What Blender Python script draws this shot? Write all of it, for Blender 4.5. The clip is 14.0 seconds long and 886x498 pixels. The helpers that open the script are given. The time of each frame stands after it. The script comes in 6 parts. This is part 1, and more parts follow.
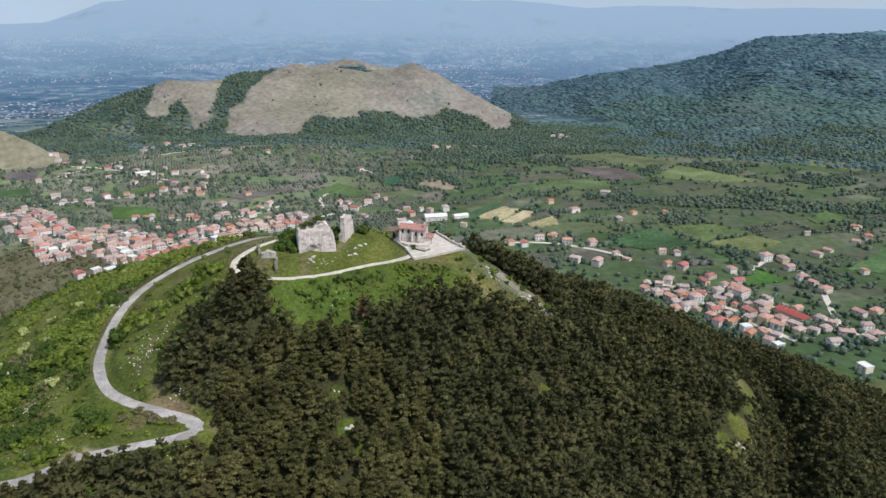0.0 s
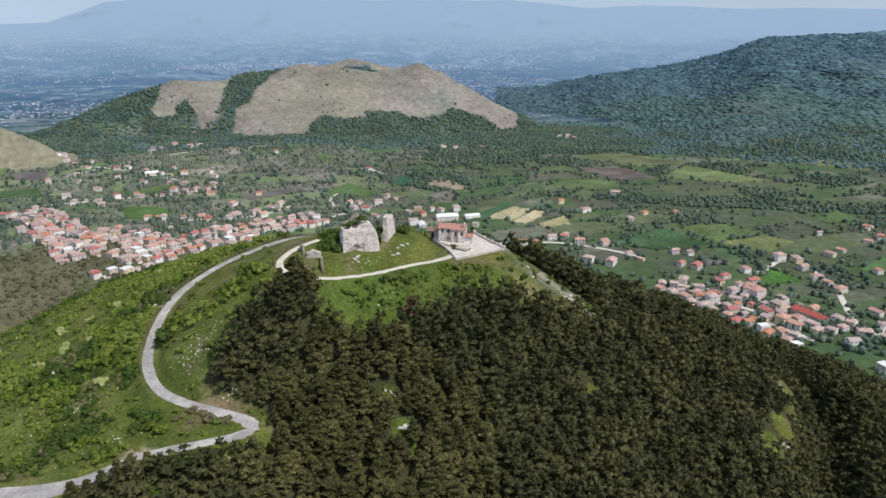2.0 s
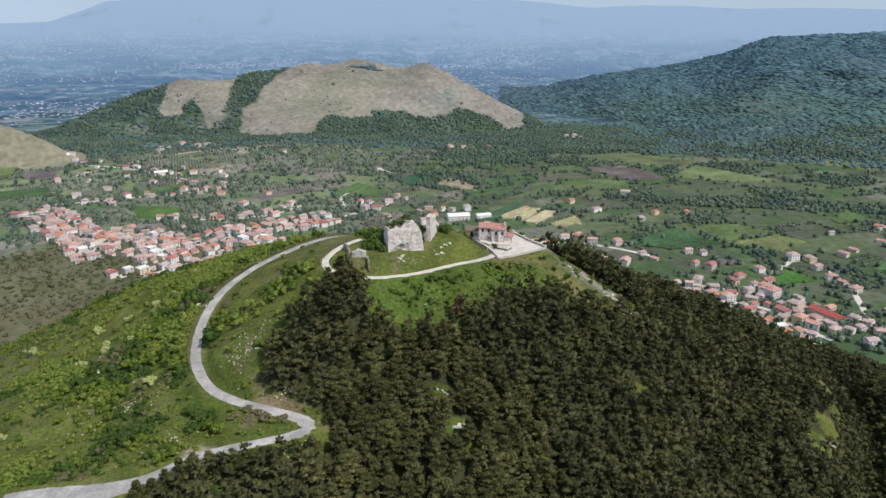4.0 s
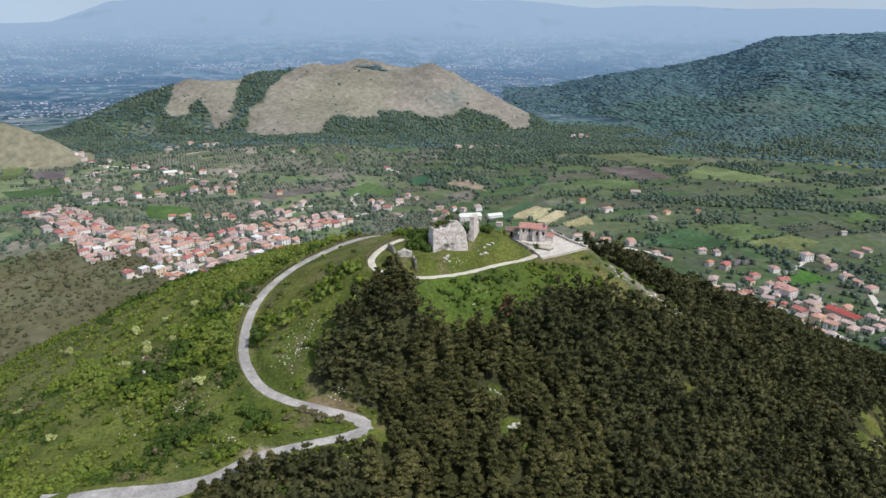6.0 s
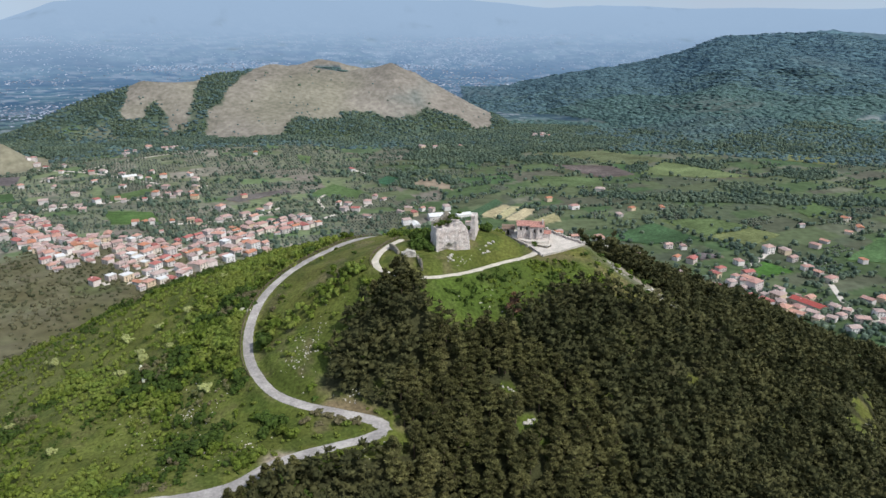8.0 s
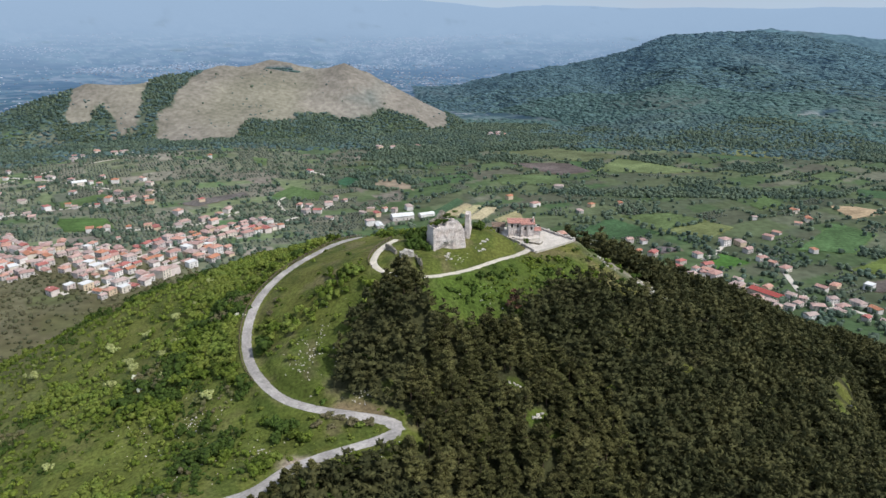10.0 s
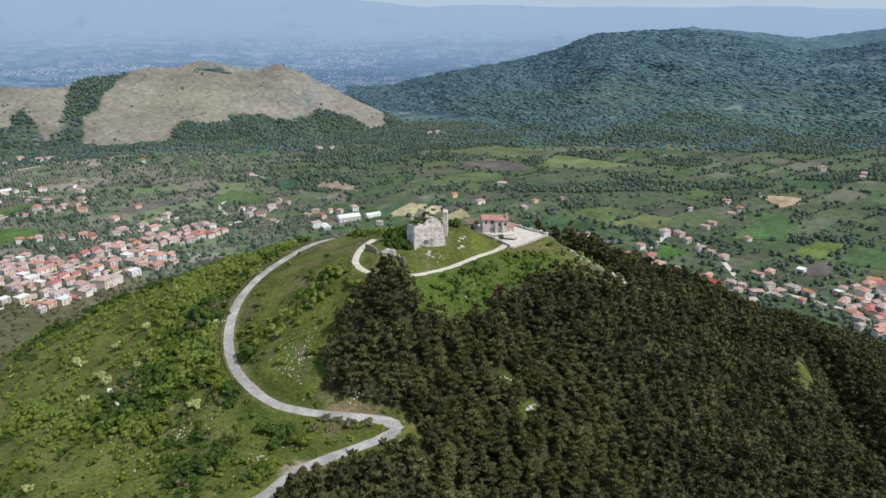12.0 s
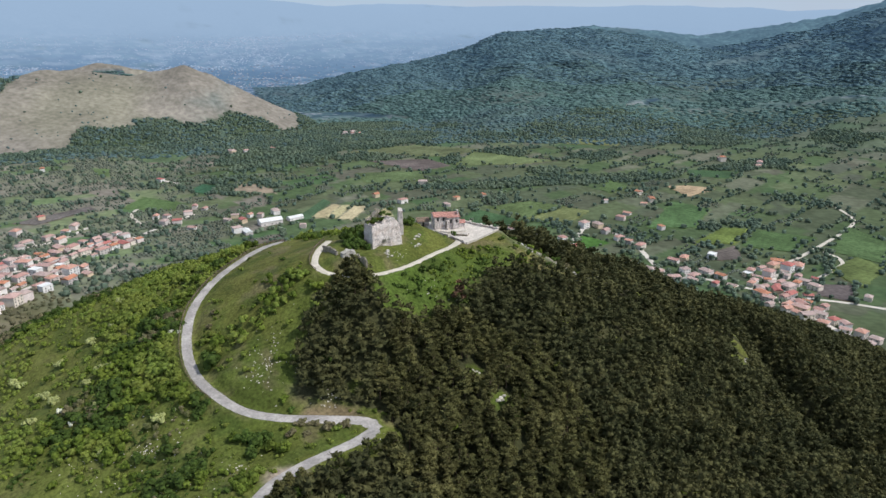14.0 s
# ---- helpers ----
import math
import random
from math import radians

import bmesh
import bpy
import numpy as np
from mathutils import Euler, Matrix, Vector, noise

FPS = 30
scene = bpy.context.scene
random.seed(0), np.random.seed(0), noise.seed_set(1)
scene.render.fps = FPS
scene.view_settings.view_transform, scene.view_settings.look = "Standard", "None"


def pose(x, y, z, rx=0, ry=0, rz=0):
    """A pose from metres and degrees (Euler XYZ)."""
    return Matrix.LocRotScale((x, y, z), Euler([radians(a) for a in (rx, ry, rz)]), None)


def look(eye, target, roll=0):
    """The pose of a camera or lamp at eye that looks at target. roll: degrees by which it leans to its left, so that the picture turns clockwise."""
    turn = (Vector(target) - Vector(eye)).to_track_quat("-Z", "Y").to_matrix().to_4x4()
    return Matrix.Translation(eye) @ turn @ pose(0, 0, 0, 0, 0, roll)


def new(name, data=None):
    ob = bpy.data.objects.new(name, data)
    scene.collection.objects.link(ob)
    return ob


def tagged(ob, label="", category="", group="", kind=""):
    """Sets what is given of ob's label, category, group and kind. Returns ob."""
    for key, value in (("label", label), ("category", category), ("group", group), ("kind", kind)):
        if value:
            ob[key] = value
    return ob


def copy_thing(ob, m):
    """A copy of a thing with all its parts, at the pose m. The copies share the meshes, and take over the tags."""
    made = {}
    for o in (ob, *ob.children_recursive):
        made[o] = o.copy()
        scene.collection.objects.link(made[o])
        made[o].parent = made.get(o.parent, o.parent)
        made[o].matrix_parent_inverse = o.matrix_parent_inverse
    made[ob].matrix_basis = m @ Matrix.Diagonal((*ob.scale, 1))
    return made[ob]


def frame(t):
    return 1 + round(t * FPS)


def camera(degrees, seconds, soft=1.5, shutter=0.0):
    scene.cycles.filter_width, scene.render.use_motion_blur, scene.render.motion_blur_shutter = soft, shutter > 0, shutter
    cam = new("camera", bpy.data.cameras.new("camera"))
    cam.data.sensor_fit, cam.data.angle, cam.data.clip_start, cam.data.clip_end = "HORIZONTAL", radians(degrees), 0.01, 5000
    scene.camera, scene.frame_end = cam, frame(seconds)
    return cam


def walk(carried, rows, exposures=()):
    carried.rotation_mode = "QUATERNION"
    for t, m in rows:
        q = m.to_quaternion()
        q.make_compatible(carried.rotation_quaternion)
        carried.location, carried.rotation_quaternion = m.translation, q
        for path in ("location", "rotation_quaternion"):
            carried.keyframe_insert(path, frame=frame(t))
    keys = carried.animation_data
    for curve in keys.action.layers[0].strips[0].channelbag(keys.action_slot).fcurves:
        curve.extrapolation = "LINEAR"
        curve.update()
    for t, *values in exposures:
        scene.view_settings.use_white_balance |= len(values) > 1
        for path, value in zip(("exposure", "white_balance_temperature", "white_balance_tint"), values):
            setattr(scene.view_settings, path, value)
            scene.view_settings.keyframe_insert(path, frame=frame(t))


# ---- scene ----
cam = camera(64.4, 14.0)
METRES, EYE, TILT, LEAN, TURN = 100.0, 300.0, -19.0, 0.0, 0.0
ROWS = [
    (0.0, 0.0, 0.0, 0.0, 0.0, 0.0, -0.0),
    (0.5, -0.0346, -0.0011, -0.0001, -0.0, 0.01, 0.01),
    (1.0, -0.0693, -0.0023, -0.0001, -0.02, 0.02, 0.01),
    (1.5, -0.1044, -0.003, -0.0006, -0.02, 0.01, 0.0),
    (2.0, -0.14, -0.0036, -0.0008, -0.03, -0.0, -0.0),
    (2.5, -0.1754, -0.004, -0.0009, -0.04, -0.01, -0.01),
    (3.0, -0.2112, -0.0044, -0.0014, -0.05, -0.03, -0.02),
    (5.5, -0.3909, -0.0055, -0.0018, -0.1, -0.03, -0.06),
    (6.0, -0.4269, -0.0055, -0.0021, -0.11, -0.02, -0.05),
    (6.5, -0.4615, -0.0056, -0.0024, -0.28, -0.01, 0.02),
    (7.0, -0.4978, -0.0054, -0.0026, -1.56, -0.02, 0.47),
    (7.5, -0.5336, -0.0054, -0.0027, -2.6, -0.03, 0.84),
    (8.0, -0.5696, -0.0046, -0.0027, -3.53, -0.05, 1.18),
    (10.5, -0.7479, 0.0024, -0.0004, -8.63, -0.25, 2.99),
    (11.0, -0.7836, 0.0051, 0.0005, -9.94, -0.34, 3.45),
    (11.5, -0.8195, 0.0082, 0.0017, -11.26, -0.44, 3.91),
    (12.0, -0.8554, 0.0119, 0.0032, -12.69, -0.55, 4.4),
    (12.5, -0.891, 0.0166, 0.0048, -14.29, -0.7, 4.94),
    (13.0, -0.9267, 0.0212, 0.0069, -16.01, -0.86, 5.5),
    (13.5, -0.9621, 0.0273, 0.0094, -17.75, -1.05, 6.07),
    (14.0, -0.9972, 0.0342, 0.0121, -19.78, -1.3, 6.71),
]
walk(cam, [(t, pose(0, 0, EYE, TILT, LEAN, TURN) @ pose(METRES * x, METRES * y, METRES * z, 90 + pitch, roll, yaw)) for t, x, y, z, yaw, pitch, roll in ROWS])

# ---- sky and sun ----
SUN_AZ, SUN_EL = 128.0, 54.0  # degrees clockwise from the y axis, degrees up
world = bpy.data.worlds.new("sky")
scene.world = world
world.use_nodes = True
wn, wl = world.node_tree.nodes, world.node_tree.links
sky = wn.new("ShaderNodeTexSky")
sky.sky_type, sky.sun_disc = "NISHITA", False
sky.sun_elevation, sky.sun_rotation = radians(SUN_EL), radians(SUN_AZ)
sky.altitude, sky.air_density, sky.dust_density, sky.ozone_density = 500, 1.0, 3.0, 1.5
coords, lift = wn.new("ShaderNodeTexCoord"), wn.new("ShaderNodeVectorMath")
lift.operation = "MAXIMUM"
lift.inputs[1].default_value = (-1.0, -1.0, 0.13)
wl.new(coords.outputs["Generated"], lift.inputs[0])
wl.new(lift.outputs[0], sky.inputs["Vector"])
veil, cloud, thick = wn.new("ShaderNodeTexNoise"), wn.new("ShaderNodeMix"), wn.new("ShaderNodeMapRange")
veil.inputs["Scale"].default_value, veil.inputs["Detail"].default_value = 5.0, 5.0
cloud.data_type = "RGBA"
for i, v in enumerate((0.35, 0.65, 0.4, 0.85)):
    thick.inputs[i + 1].default_value = v
wl.new(coords.outputs["Generated"], veil.inputs["Vector"])
wl.new(veil.outputs["Fac"], thick.inputs[0])
wl.new(thick.outputs[0], cloud.inputs["Factor"])
wl.new(sky.outputs["Color"], cloud.inputs[6])
cloud.inputs[7].default_value = (2.75, 3.2, 3.9, 1)  # thin white cloud
wl.new(cloud.outputs[2], wn["Background"].inputs["Color"])
wn["Background"].inputs["Strength"].default_value = 0.168
sun = new("sun", bpy.data.lights.new("sun", "SUN"))
sun.data.energy, sun.data.angle, sun.data.color = 3.75, radians(0.6), (1.0, 0.96, 0.9)
sa, se = radians(SUN_AZ), radians(SUN_EL)
sun.matrix_world = look((math.sin(sa) * math.cos(se) * 500, math.cos(sa) * math.cos(se) * 500, math.sin(se) * 500), (0, 0, 0))
scene.view_settings.exposure = 0.0

# ---- materials ----
def material(name, base, rough=0.85, spread=0.25, grain=0.0, size=1.0, bump=0.0, per_object=0.0, per_island=0.0, colour="", other=None, stain=20.0, spec=0.3, canopy=0.0, thin=0.0):
    """base: the colour (or the colour attribute named by colour); spread: how far two scales of noise lighten and darken it;
    other: a second colour that stains mix in; size, stain: metres across of the grain and of the stains."""
    m = bpy.data.materials.new(name)
    m.use_nodes = True
    n, k = m.node_tree.nodes, m.node_tree.links
    bsdf = n["Principled BSDF"]
    bsdf.inputs["Roughness"].default_value = rough
    bsdf.inputs["Specular IOR Level"].default_value = spec
    at = n.new("ShaderNodeTexCoord").outputs["Object"]
    if per_object or per_island:
        at = n.new("ShaderNodeNewGeometry").outputs["Position"]

    def noise_of(metres, detail):
        t = n.new("ShaderNodeTexNoise")
        t.inputs["Scale"].default_value, t.inputs["Detail"].default_value = 1.0 / metres, detail
        k.new(at, t.inputs["Vector"])
        return t.outputs["Fac"]

    def ranged(v, lo, hi, a=0.3, b=0.7):
        r = n.new("ShaderNodeMapRange")
        for i, w in enumerate((a, b, lo, hi)):
            r.inputs[i + 1].default_value = w
        k.new(v, r.inputs[0])
        return r.outputs[0]

    if colour:
        c = n.new("ShaderNodeVertexColor")
        c.layer_name = colour
        out = c.outputs["Color"]
    else:
        c = n.new("ShaderNodeRGB")
        c.outputs[0].default_value = (*base, 1)
        out = c.outputs[0]
    fine, broad = noise_of(size, 4.0), noise_of(stain, 3.0)
    if other:
        mix = n.new("ShaderNodeMix")
        mix.data_type = "RGBA"
        k.new(ranged(broad, 0, 1, 0.42, 0.62), mix.inputs["Factor"])
        k.new(out, mix.inputs[6])
        mix.inputs[7].default_value = (*other, 1)
        out = mix.outputs[2]
    values = [ranged(fine, 1 - spread, 1 + spread), ranged(broad, 1 - spread * 0.6, 1 + spread * 0.6)]
    if per_object:
        values.append(ranged(n.new("ShaderNodeObjectInfo").outputs["Random"], 1 - per_object, 1 + per_object, 0, 1))
    if per_island:
        values.append(ranged(n.new("ShaderNodeNewGeometry").outputs["Random Per Island"], 1 - per_island, 1 + per_island, 0, 1))
    for v in values:
        mul = n.new("ShaderNodeVectorMath")
        mul.operation = "SCALE"
        k.new(out, mul.inputs[0])
        k.new(v, mul.inputs["Scale"])
        out = mul.outputs[0]
    k.new(out, bsdf.inputs["Base Color"])
    if canopy:  # crowns of far woods, shaded gaps painted between, where the colour attribute's fourth value says so
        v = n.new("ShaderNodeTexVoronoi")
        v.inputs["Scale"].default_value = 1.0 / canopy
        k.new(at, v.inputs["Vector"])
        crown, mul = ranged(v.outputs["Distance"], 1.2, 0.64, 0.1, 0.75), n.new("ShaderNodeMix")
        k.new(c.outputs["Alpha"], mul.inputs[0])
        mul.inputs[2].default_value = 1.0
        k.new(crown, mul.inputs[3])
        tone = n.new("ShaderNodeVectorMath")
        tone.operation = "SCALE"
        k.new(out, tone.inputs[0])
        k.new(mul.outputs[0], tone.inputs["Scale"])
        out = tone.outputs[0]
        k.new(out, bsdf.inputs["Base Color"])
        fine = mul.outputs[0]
    if bump:
        b = n.new("ShaderNodeBump")
        b.inputs["Strength"].default_value, b.inputs["Distance"].default_value = min(1.0, bump), size * 0.5
        k.new(fine, b.inputs["Height"])
        k.new(b.outputs[0], bsdf.inputs["Normal"])
    if thin:  # leaves let some light through
        leaf, both = n.new("ShaderNodeBsdfTranslucent"), n.new("ShaderNodeMixShader")
        k.new(out, leaf.inputs["Color"])
        both.inputs[0].default_value = thin
        k.new(bsdf.outputs[0], both.inputs[1])
        k.new(leaf.outputs[0], both.inputs[2])
        k.new(both.outputs[0], n["Material Output"].inputs["Surface"])
    return m


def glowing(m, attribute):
    """Adds distance haze, painted in a colour attribute, to a backdrop's material as emission."""
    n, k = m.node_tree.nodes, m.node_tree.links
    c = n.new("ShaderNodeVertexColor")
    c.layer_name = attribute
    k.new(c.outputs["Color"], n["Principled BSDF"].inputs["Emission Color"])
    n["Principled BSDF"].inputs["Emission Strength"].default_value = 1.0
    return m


def palette(name, colours, rough=0.85, spread=0.15, size=0.6, stain=4.0, island=False):
    """A material whose colour each object (or each separate piece of a joined mesh) draws from a few."""
    m = material(name, colours[0], rough, spread, size=size, stain=stain, per_object=0.0 if island else 0.12, per_island=0.12 if island else 0.0, bump=0.2)
    n, k = m.node_tree.nodes, m.node_tree.links
    ramp = n.new("ShaderNodeValToRGB")
    ramp.color_ramp.interpolation = "CONSTANT"
    for i, c in enumerate(colours):
        e = ramp.color_ramp.elements[i] if i < 2 else ramp.color_ramp.elements.new(i / len(colours))
        e.position, e.color = i / len(colours), (*c, 1)
    rgb = [v for v in n if v.bl_idname == "ShaderNodeRGB"][0]
    k.new(n.new("ShaderNodeNewGeometry").outputs["Random Per Island"] if island else n.new("ShaderNodeObjectInfo").outputs["Random"], ramp.inputs[0])
    for link in list(rgb.outputs[0].links):
        k.new(ramp.outputs[0], link.to_socket)
    return m


GROUND = material("hillside", (0.1, 0.12, 0.04), 0.95, 0.38, size=0.9, stain=9.0, bump=0.6, colour="Col", spec=0.1)
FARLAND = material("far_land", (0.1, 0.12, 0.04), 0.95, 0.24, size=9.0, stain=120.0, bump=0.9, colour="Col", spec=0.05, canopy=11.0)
DISTANCE = glowing(material("distant_land_haze", (0.1, 0.12, 0.1), 0.95, 0.3, size=22.0, stain=300.0, colour="Col", spec=0.0, canopy=13.0), "Glow")
ASPHALT = material("worn_asphalt", (0.285, 0.272, 0.265), 0.9, 0.2, size=0.7, stain=5.0, bump=0.2, other=(0.365, 0.347, 0.335))
GRAVEL = material("pale_gravel", (0.56, 0.52, 0.455), 0.95, 0.2, size=0.4, stain=3.0, bump=0.4, other=(0.40, 0.375, 0.32))
PAVING = material("pale_paving", (0.58, 0.54, 0.49), 0.85, 0.2, size=0.4, stain=2.2, bump=0.3, other=(0.42, 0.39, 0.35))
RUIN = material("limestone_rubble", (0.6, 0.55, 0.525), 0.95, 0.3, size=0.4, stain=2.2, bump=0.5, other=(0.44, 0.38, 0.35))
OLDSTONE = material("weathered_stone", (0.31, 0.28, 0.235), 0.95, 0.35, size=0.45, stain=1.4, bump=0.8, other=(0.15, 0.14, 0.10))
STONE = material("limestone", (0.43, 0.41, 0.37), 0.9, 0.25, size=0.5, stain=1.5, bump=0.6, per_object=0.2)
CHURCH = material("church_stone", (0.66, 0.6, 0.57), 0.9, 0.4, size=0.5, stain=1.6, bump=0.7, other=(0.33, 0.28, 0.26))
TILES = material("clay_tiles", (0.46, 0.25, 0.215), 0.9, 0.3, size=0.5, stain=2.0, bump=0.3, per_object=0.15, other=(0.37, 0.19, 0.155))
SOIL = material("dry_grass", (0.16, 0.14, 0.07), 0.95, 0.35, size=0.4, stain=1.5, bump=0.4, other=(0.1, 0.11, 0.04))
WOOD = material("weathered_wood", (0.13, 0.1, 0.075), 0.9, 0.3, size=0.2, stain=1.0, per_object=0.2)
DARK = material("dark_opening", (0.03, 0.028, 0.026), 0.6, 0.2, size=0.3)
GLASS = material("window_glass", (0.04, 0.05, 0.06), 0.15, 0.2, size=0.5, spec=0.5)
PINE = material("pine_needles", (0.104, 0.106, 0.04), 0.85, 0.3, size=1.6, stain=14.0, per_object=0.25, other=(0.13, 0.126, 0.05), spec=0.15, thin=0.3)
PINES = material("pine_needles_far", (0.063, 0.069, 0.029), 0.85, 0.3, size=2.4, stain=12.0, per_island=0.06, other=(0.092, 0.092, 0.038), spec=0.15, thin=0.3)
BARK = material("pine_bark", (0.12, 0.085, 0.06), 0.95, 0.3, size=0.2, stain=1.0, bump=0.6)
SHRUB = material("shrub_leaves", (0.118, 0.172, 0.026), 0.8, 0.4, size=0.8, stain=14.0, per_object=0.25, other=(0.155, 0.20, 0.034), spec=0.2, thin=0.35)
YELLOW = material("young_leaves", (0.205, 0.25, 0.052), 0.8, 0.35, size=0.8, stain=8.0, per_object=0.2, other=(0.145, 0.2, 0.04), spec=0.2, thin=0.35)
TWIGS = material("bare_twigs", (0.2, 0.18, 0.1), 0.9, 0.3, size=0.8, stain=8.0, other=(0.12, 0.135, 0.05), thin=0.3)
BROWN = material("dead_needles", (0.15, 0.085, 0.05), 0.9, 0.3, size=0.5)
CREAM = material("cream_blossom", (0.30, 0.33, 0.13), 0.85, 0.25, size=0.4, per_object=0.1)
THICKET = material("thicket_leaves", (0.068, 0.112, 0.022), 0.8, 0.35, size=0.8, stain=6.0, per_object=0.2, spec=0.2, thin=0.3)
BLOSSOM = material("white_blossom", (0.55, 0.56, 0.45), 0.85, 0.25, size=0.4, per_object=0.1)
SCRUBWOOD = material("dry_scrub", (0.098, 0.108, 0.06), 0.85, 0.35, size=1.5, stain=30.0, per_island=0.25, other=(0.13, 0.125, 0.075), spec=0.1, thin=0.2)
# leaf green lightened and blued to carry the valley's haze
WOODS = material("valley_trees", (0.098, 0.146, 0.113), 0.85, 0.25, size=5.0, stain=40.0, per_island=0.22, other=(0.122, 0.162, 0.112), spec=0.1, thin=0.25)
GROVE = material("olive_trees", (0.145, 0.17, 0.138), 0.85, 0.3, size=5.0, stain=90.0, per_island=0.2, spec=0.1, thin=0.2)
# one kind of wood, bluer by distance: haze mixed into the leaf colour
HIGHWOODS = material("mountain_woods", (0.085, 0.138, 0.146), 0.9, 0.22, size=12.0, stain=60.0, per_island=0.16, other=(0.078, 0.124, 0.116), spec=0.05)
HAZYWOODS = material("slope_woods_haze_tint", (0.086, 0.149, 0.14), 0.9, 0.22, size=12.0, stain=80.0, per_island=0.1, other=(0.072, 0.124, 0.12), spec=0.05)
FARWOODS = material("crest_woods_haze_tint", (0.087, 0.15, 0.178), 0.9, 0.2, size=12.0, stain=110.0, per_island=0.06, other=(0.078, 0.134, 0.158), spec=0.05)
WALL_COLOURS = [(0.68, 0.645, 0.63), (0.6, 0.52, 0.49), (0.74, 0.73, 0.725), (0.64, 0.52, 0.38), (0.5, 0.465, 0.455), (0.66, 0.6, 0.53), (0.64, 0.57, 0.555), (0.7, 0.67, 0.655)]
TILE_COLOURS = [(0.46, 0.21, 0.13), (0.42, 0.25, 0.22), (0.39, 0.26, 0.235), (0.37, 0.285, 0.265), (0.43, 0.295, 0.265), (0.35, 0.13, 0.115), (0.41, 0.31, 0.285), (0.42, 0.24, 0.19), (0.36, 0.285, 0.265)]
PLASTER = palette("house_plaster", WALL_COLOURS)
PLASTERS = palette("far_plaster", WALL_COLOURS, island=True)
ROOFINGS = palette("far_tiles", TILE_COLOURS, size=1.2, island=True)
REDTILES = material("red_tiles", (0.3, 0.07, 0.06), 0.85, 0.2, size=0.6, stain=3.0, per_object=0.1)
OLDTILES = material("old_tiles", (0.24, 0.17, 0.13), 0.9, 0.3, size=0.5, stain=1.5, other=(0.17, 0.14, 0.11))
ROOFING = palette("house_tiles", TILE_COLOURS, size=1.2)
# far house walls, bluish because haze is put into their colour
FARHOUSES = material("far_walls_haze_tint", (0.16, 0.2, 0.28), 0.8, 0.2, size=10.0, stain=60.0, per_island=0.4, other=(0.3, 0.33, 0.4))
FARTHEST = material("farthest_walls_haze_glow", (0.1, 0.11, 0.13), 0.8, 0.2, size=10.0, stain=60.0, per_island=0.4)
WHITE = material("white_roofing", (0.62, 0.63, 0.63), 0.7, 0.1, size=2.0, stain=8.0)

# ---- the lie of the land: heights in metres over a plan in metres ----
def lattice(ix, iy, seed):
    h = (ix * 374761393 + iy * 668265263 + seed * 1442695041) & 0x7FFFFFFF
    h = ((h ^ (h >> 13)) * 1274126177) & 0x7FFFFFFF
    return ((h ^ (h >> 16)) & 0xFFFF) / 65535.0


def value_noise(x, y, seed=0):
    fx, fy = np.floor(x), np.floor(y)
    ix, iy, u, v = fx.astype(np.int64), fy.astype(np.int64), x - fx, y - fy
    u, v = u * u * (3 - 2 * u), v * v * (3 - 2 * v)
    a, b = lattice(ix, iy, seed), lattice(ix + 1, iy, seed)
    c, d = lattice(ix, iy + 1, seed), lattice(ix + 1, iy + 1, seed)
    return (a * (1 - u) + b * u) * (1 - v) + (c * (1 - u) + d * u) * v


def fbm(x, y, size, octaves=4, seed=0):
    """Noise between -1 and 1 with features of that size in metres."""
    total, amp, norm = 0.0, 1.0, 0.0
    for k in range(octaves):
        total = total + amp * (2 * value_noise(x / size * 2 ** k + 17.3 * k, y / size * 2 ** k + 5.1 * k, seed + k) - 1)
        norm, amp = norm + amp, amp * 0.5
    return total / norm


def smooth(lo, hi, v):
    s = np.clip((v - lo) / (hi - lo), 0, 1)
    return s * s * (3 - 2 * s)


def along(x, y, line):
    """Distance to a polyline in plan, and the values beside x, y carried along it."""
    best = np.full(np.shape(x), 1e9)
    extra = [np.zeros(np.shape(x)) for _ in line[0][2:]]
    for p, q in zip(line[:-1], line[1:]):
        dx, dy = q[0] - p[0], q[1] - p[1]
        s = np.clip(((x - p[0]) * dx + (y - p[1]) * dy) / (dx * dx + dy * dy), 0, 1)
        d = np.hypot(x - p[0] - s * dx, y - p[1] - s * dy)
        near = d < best
        best = np.where(near, d, best)
        for k in range(len(extra)):
            extra[k] = np.where(near, p[2 + k] + s * (q[2 + k] - p[2 + k]), extra[k])
    return best, extra


# spot heights of the castle hill (x, y, z), by its flanks
CREST = [(-42, 216, 227), (-28, 225, 228), (-54, 216, 227), (-16, 238, 222.2), (5, 232, 220.9), (-12, 220, 221.2), (-15.7, 218.4, 221.7), (-26.6, 221.8, 225.6), (-20, 206, 219.8),
         (-31, 194, 216.5), (-57, 193, 223.5), (-83, 196, 214.5), (18, 213, 214), (26, 219, 210), (-40, 232, 226), (-65, 240, 219.5), (-74, 264, 214)]
WEST = [(-100, 191, 203), (-108, 212, 206), (-87, 159, 199.5), (-75, 167, 203), (-104, 182, 201.5), (-117, 170, 192.5), (-131, 186, 191),
        (-156, 199, 184), (-156, 221, 181.5), (-87, 258, 212), (-107, 260, 205), (-131, 260, 198), (-154, 260, 189), (-179, 260, 176),
        (-98, 300, 196), (-151, 300, 182), (-178, 300, 173), (-207, 300, 158), (-190, 345, 135), (-60, 300, 196), (-60, 350, 160)]
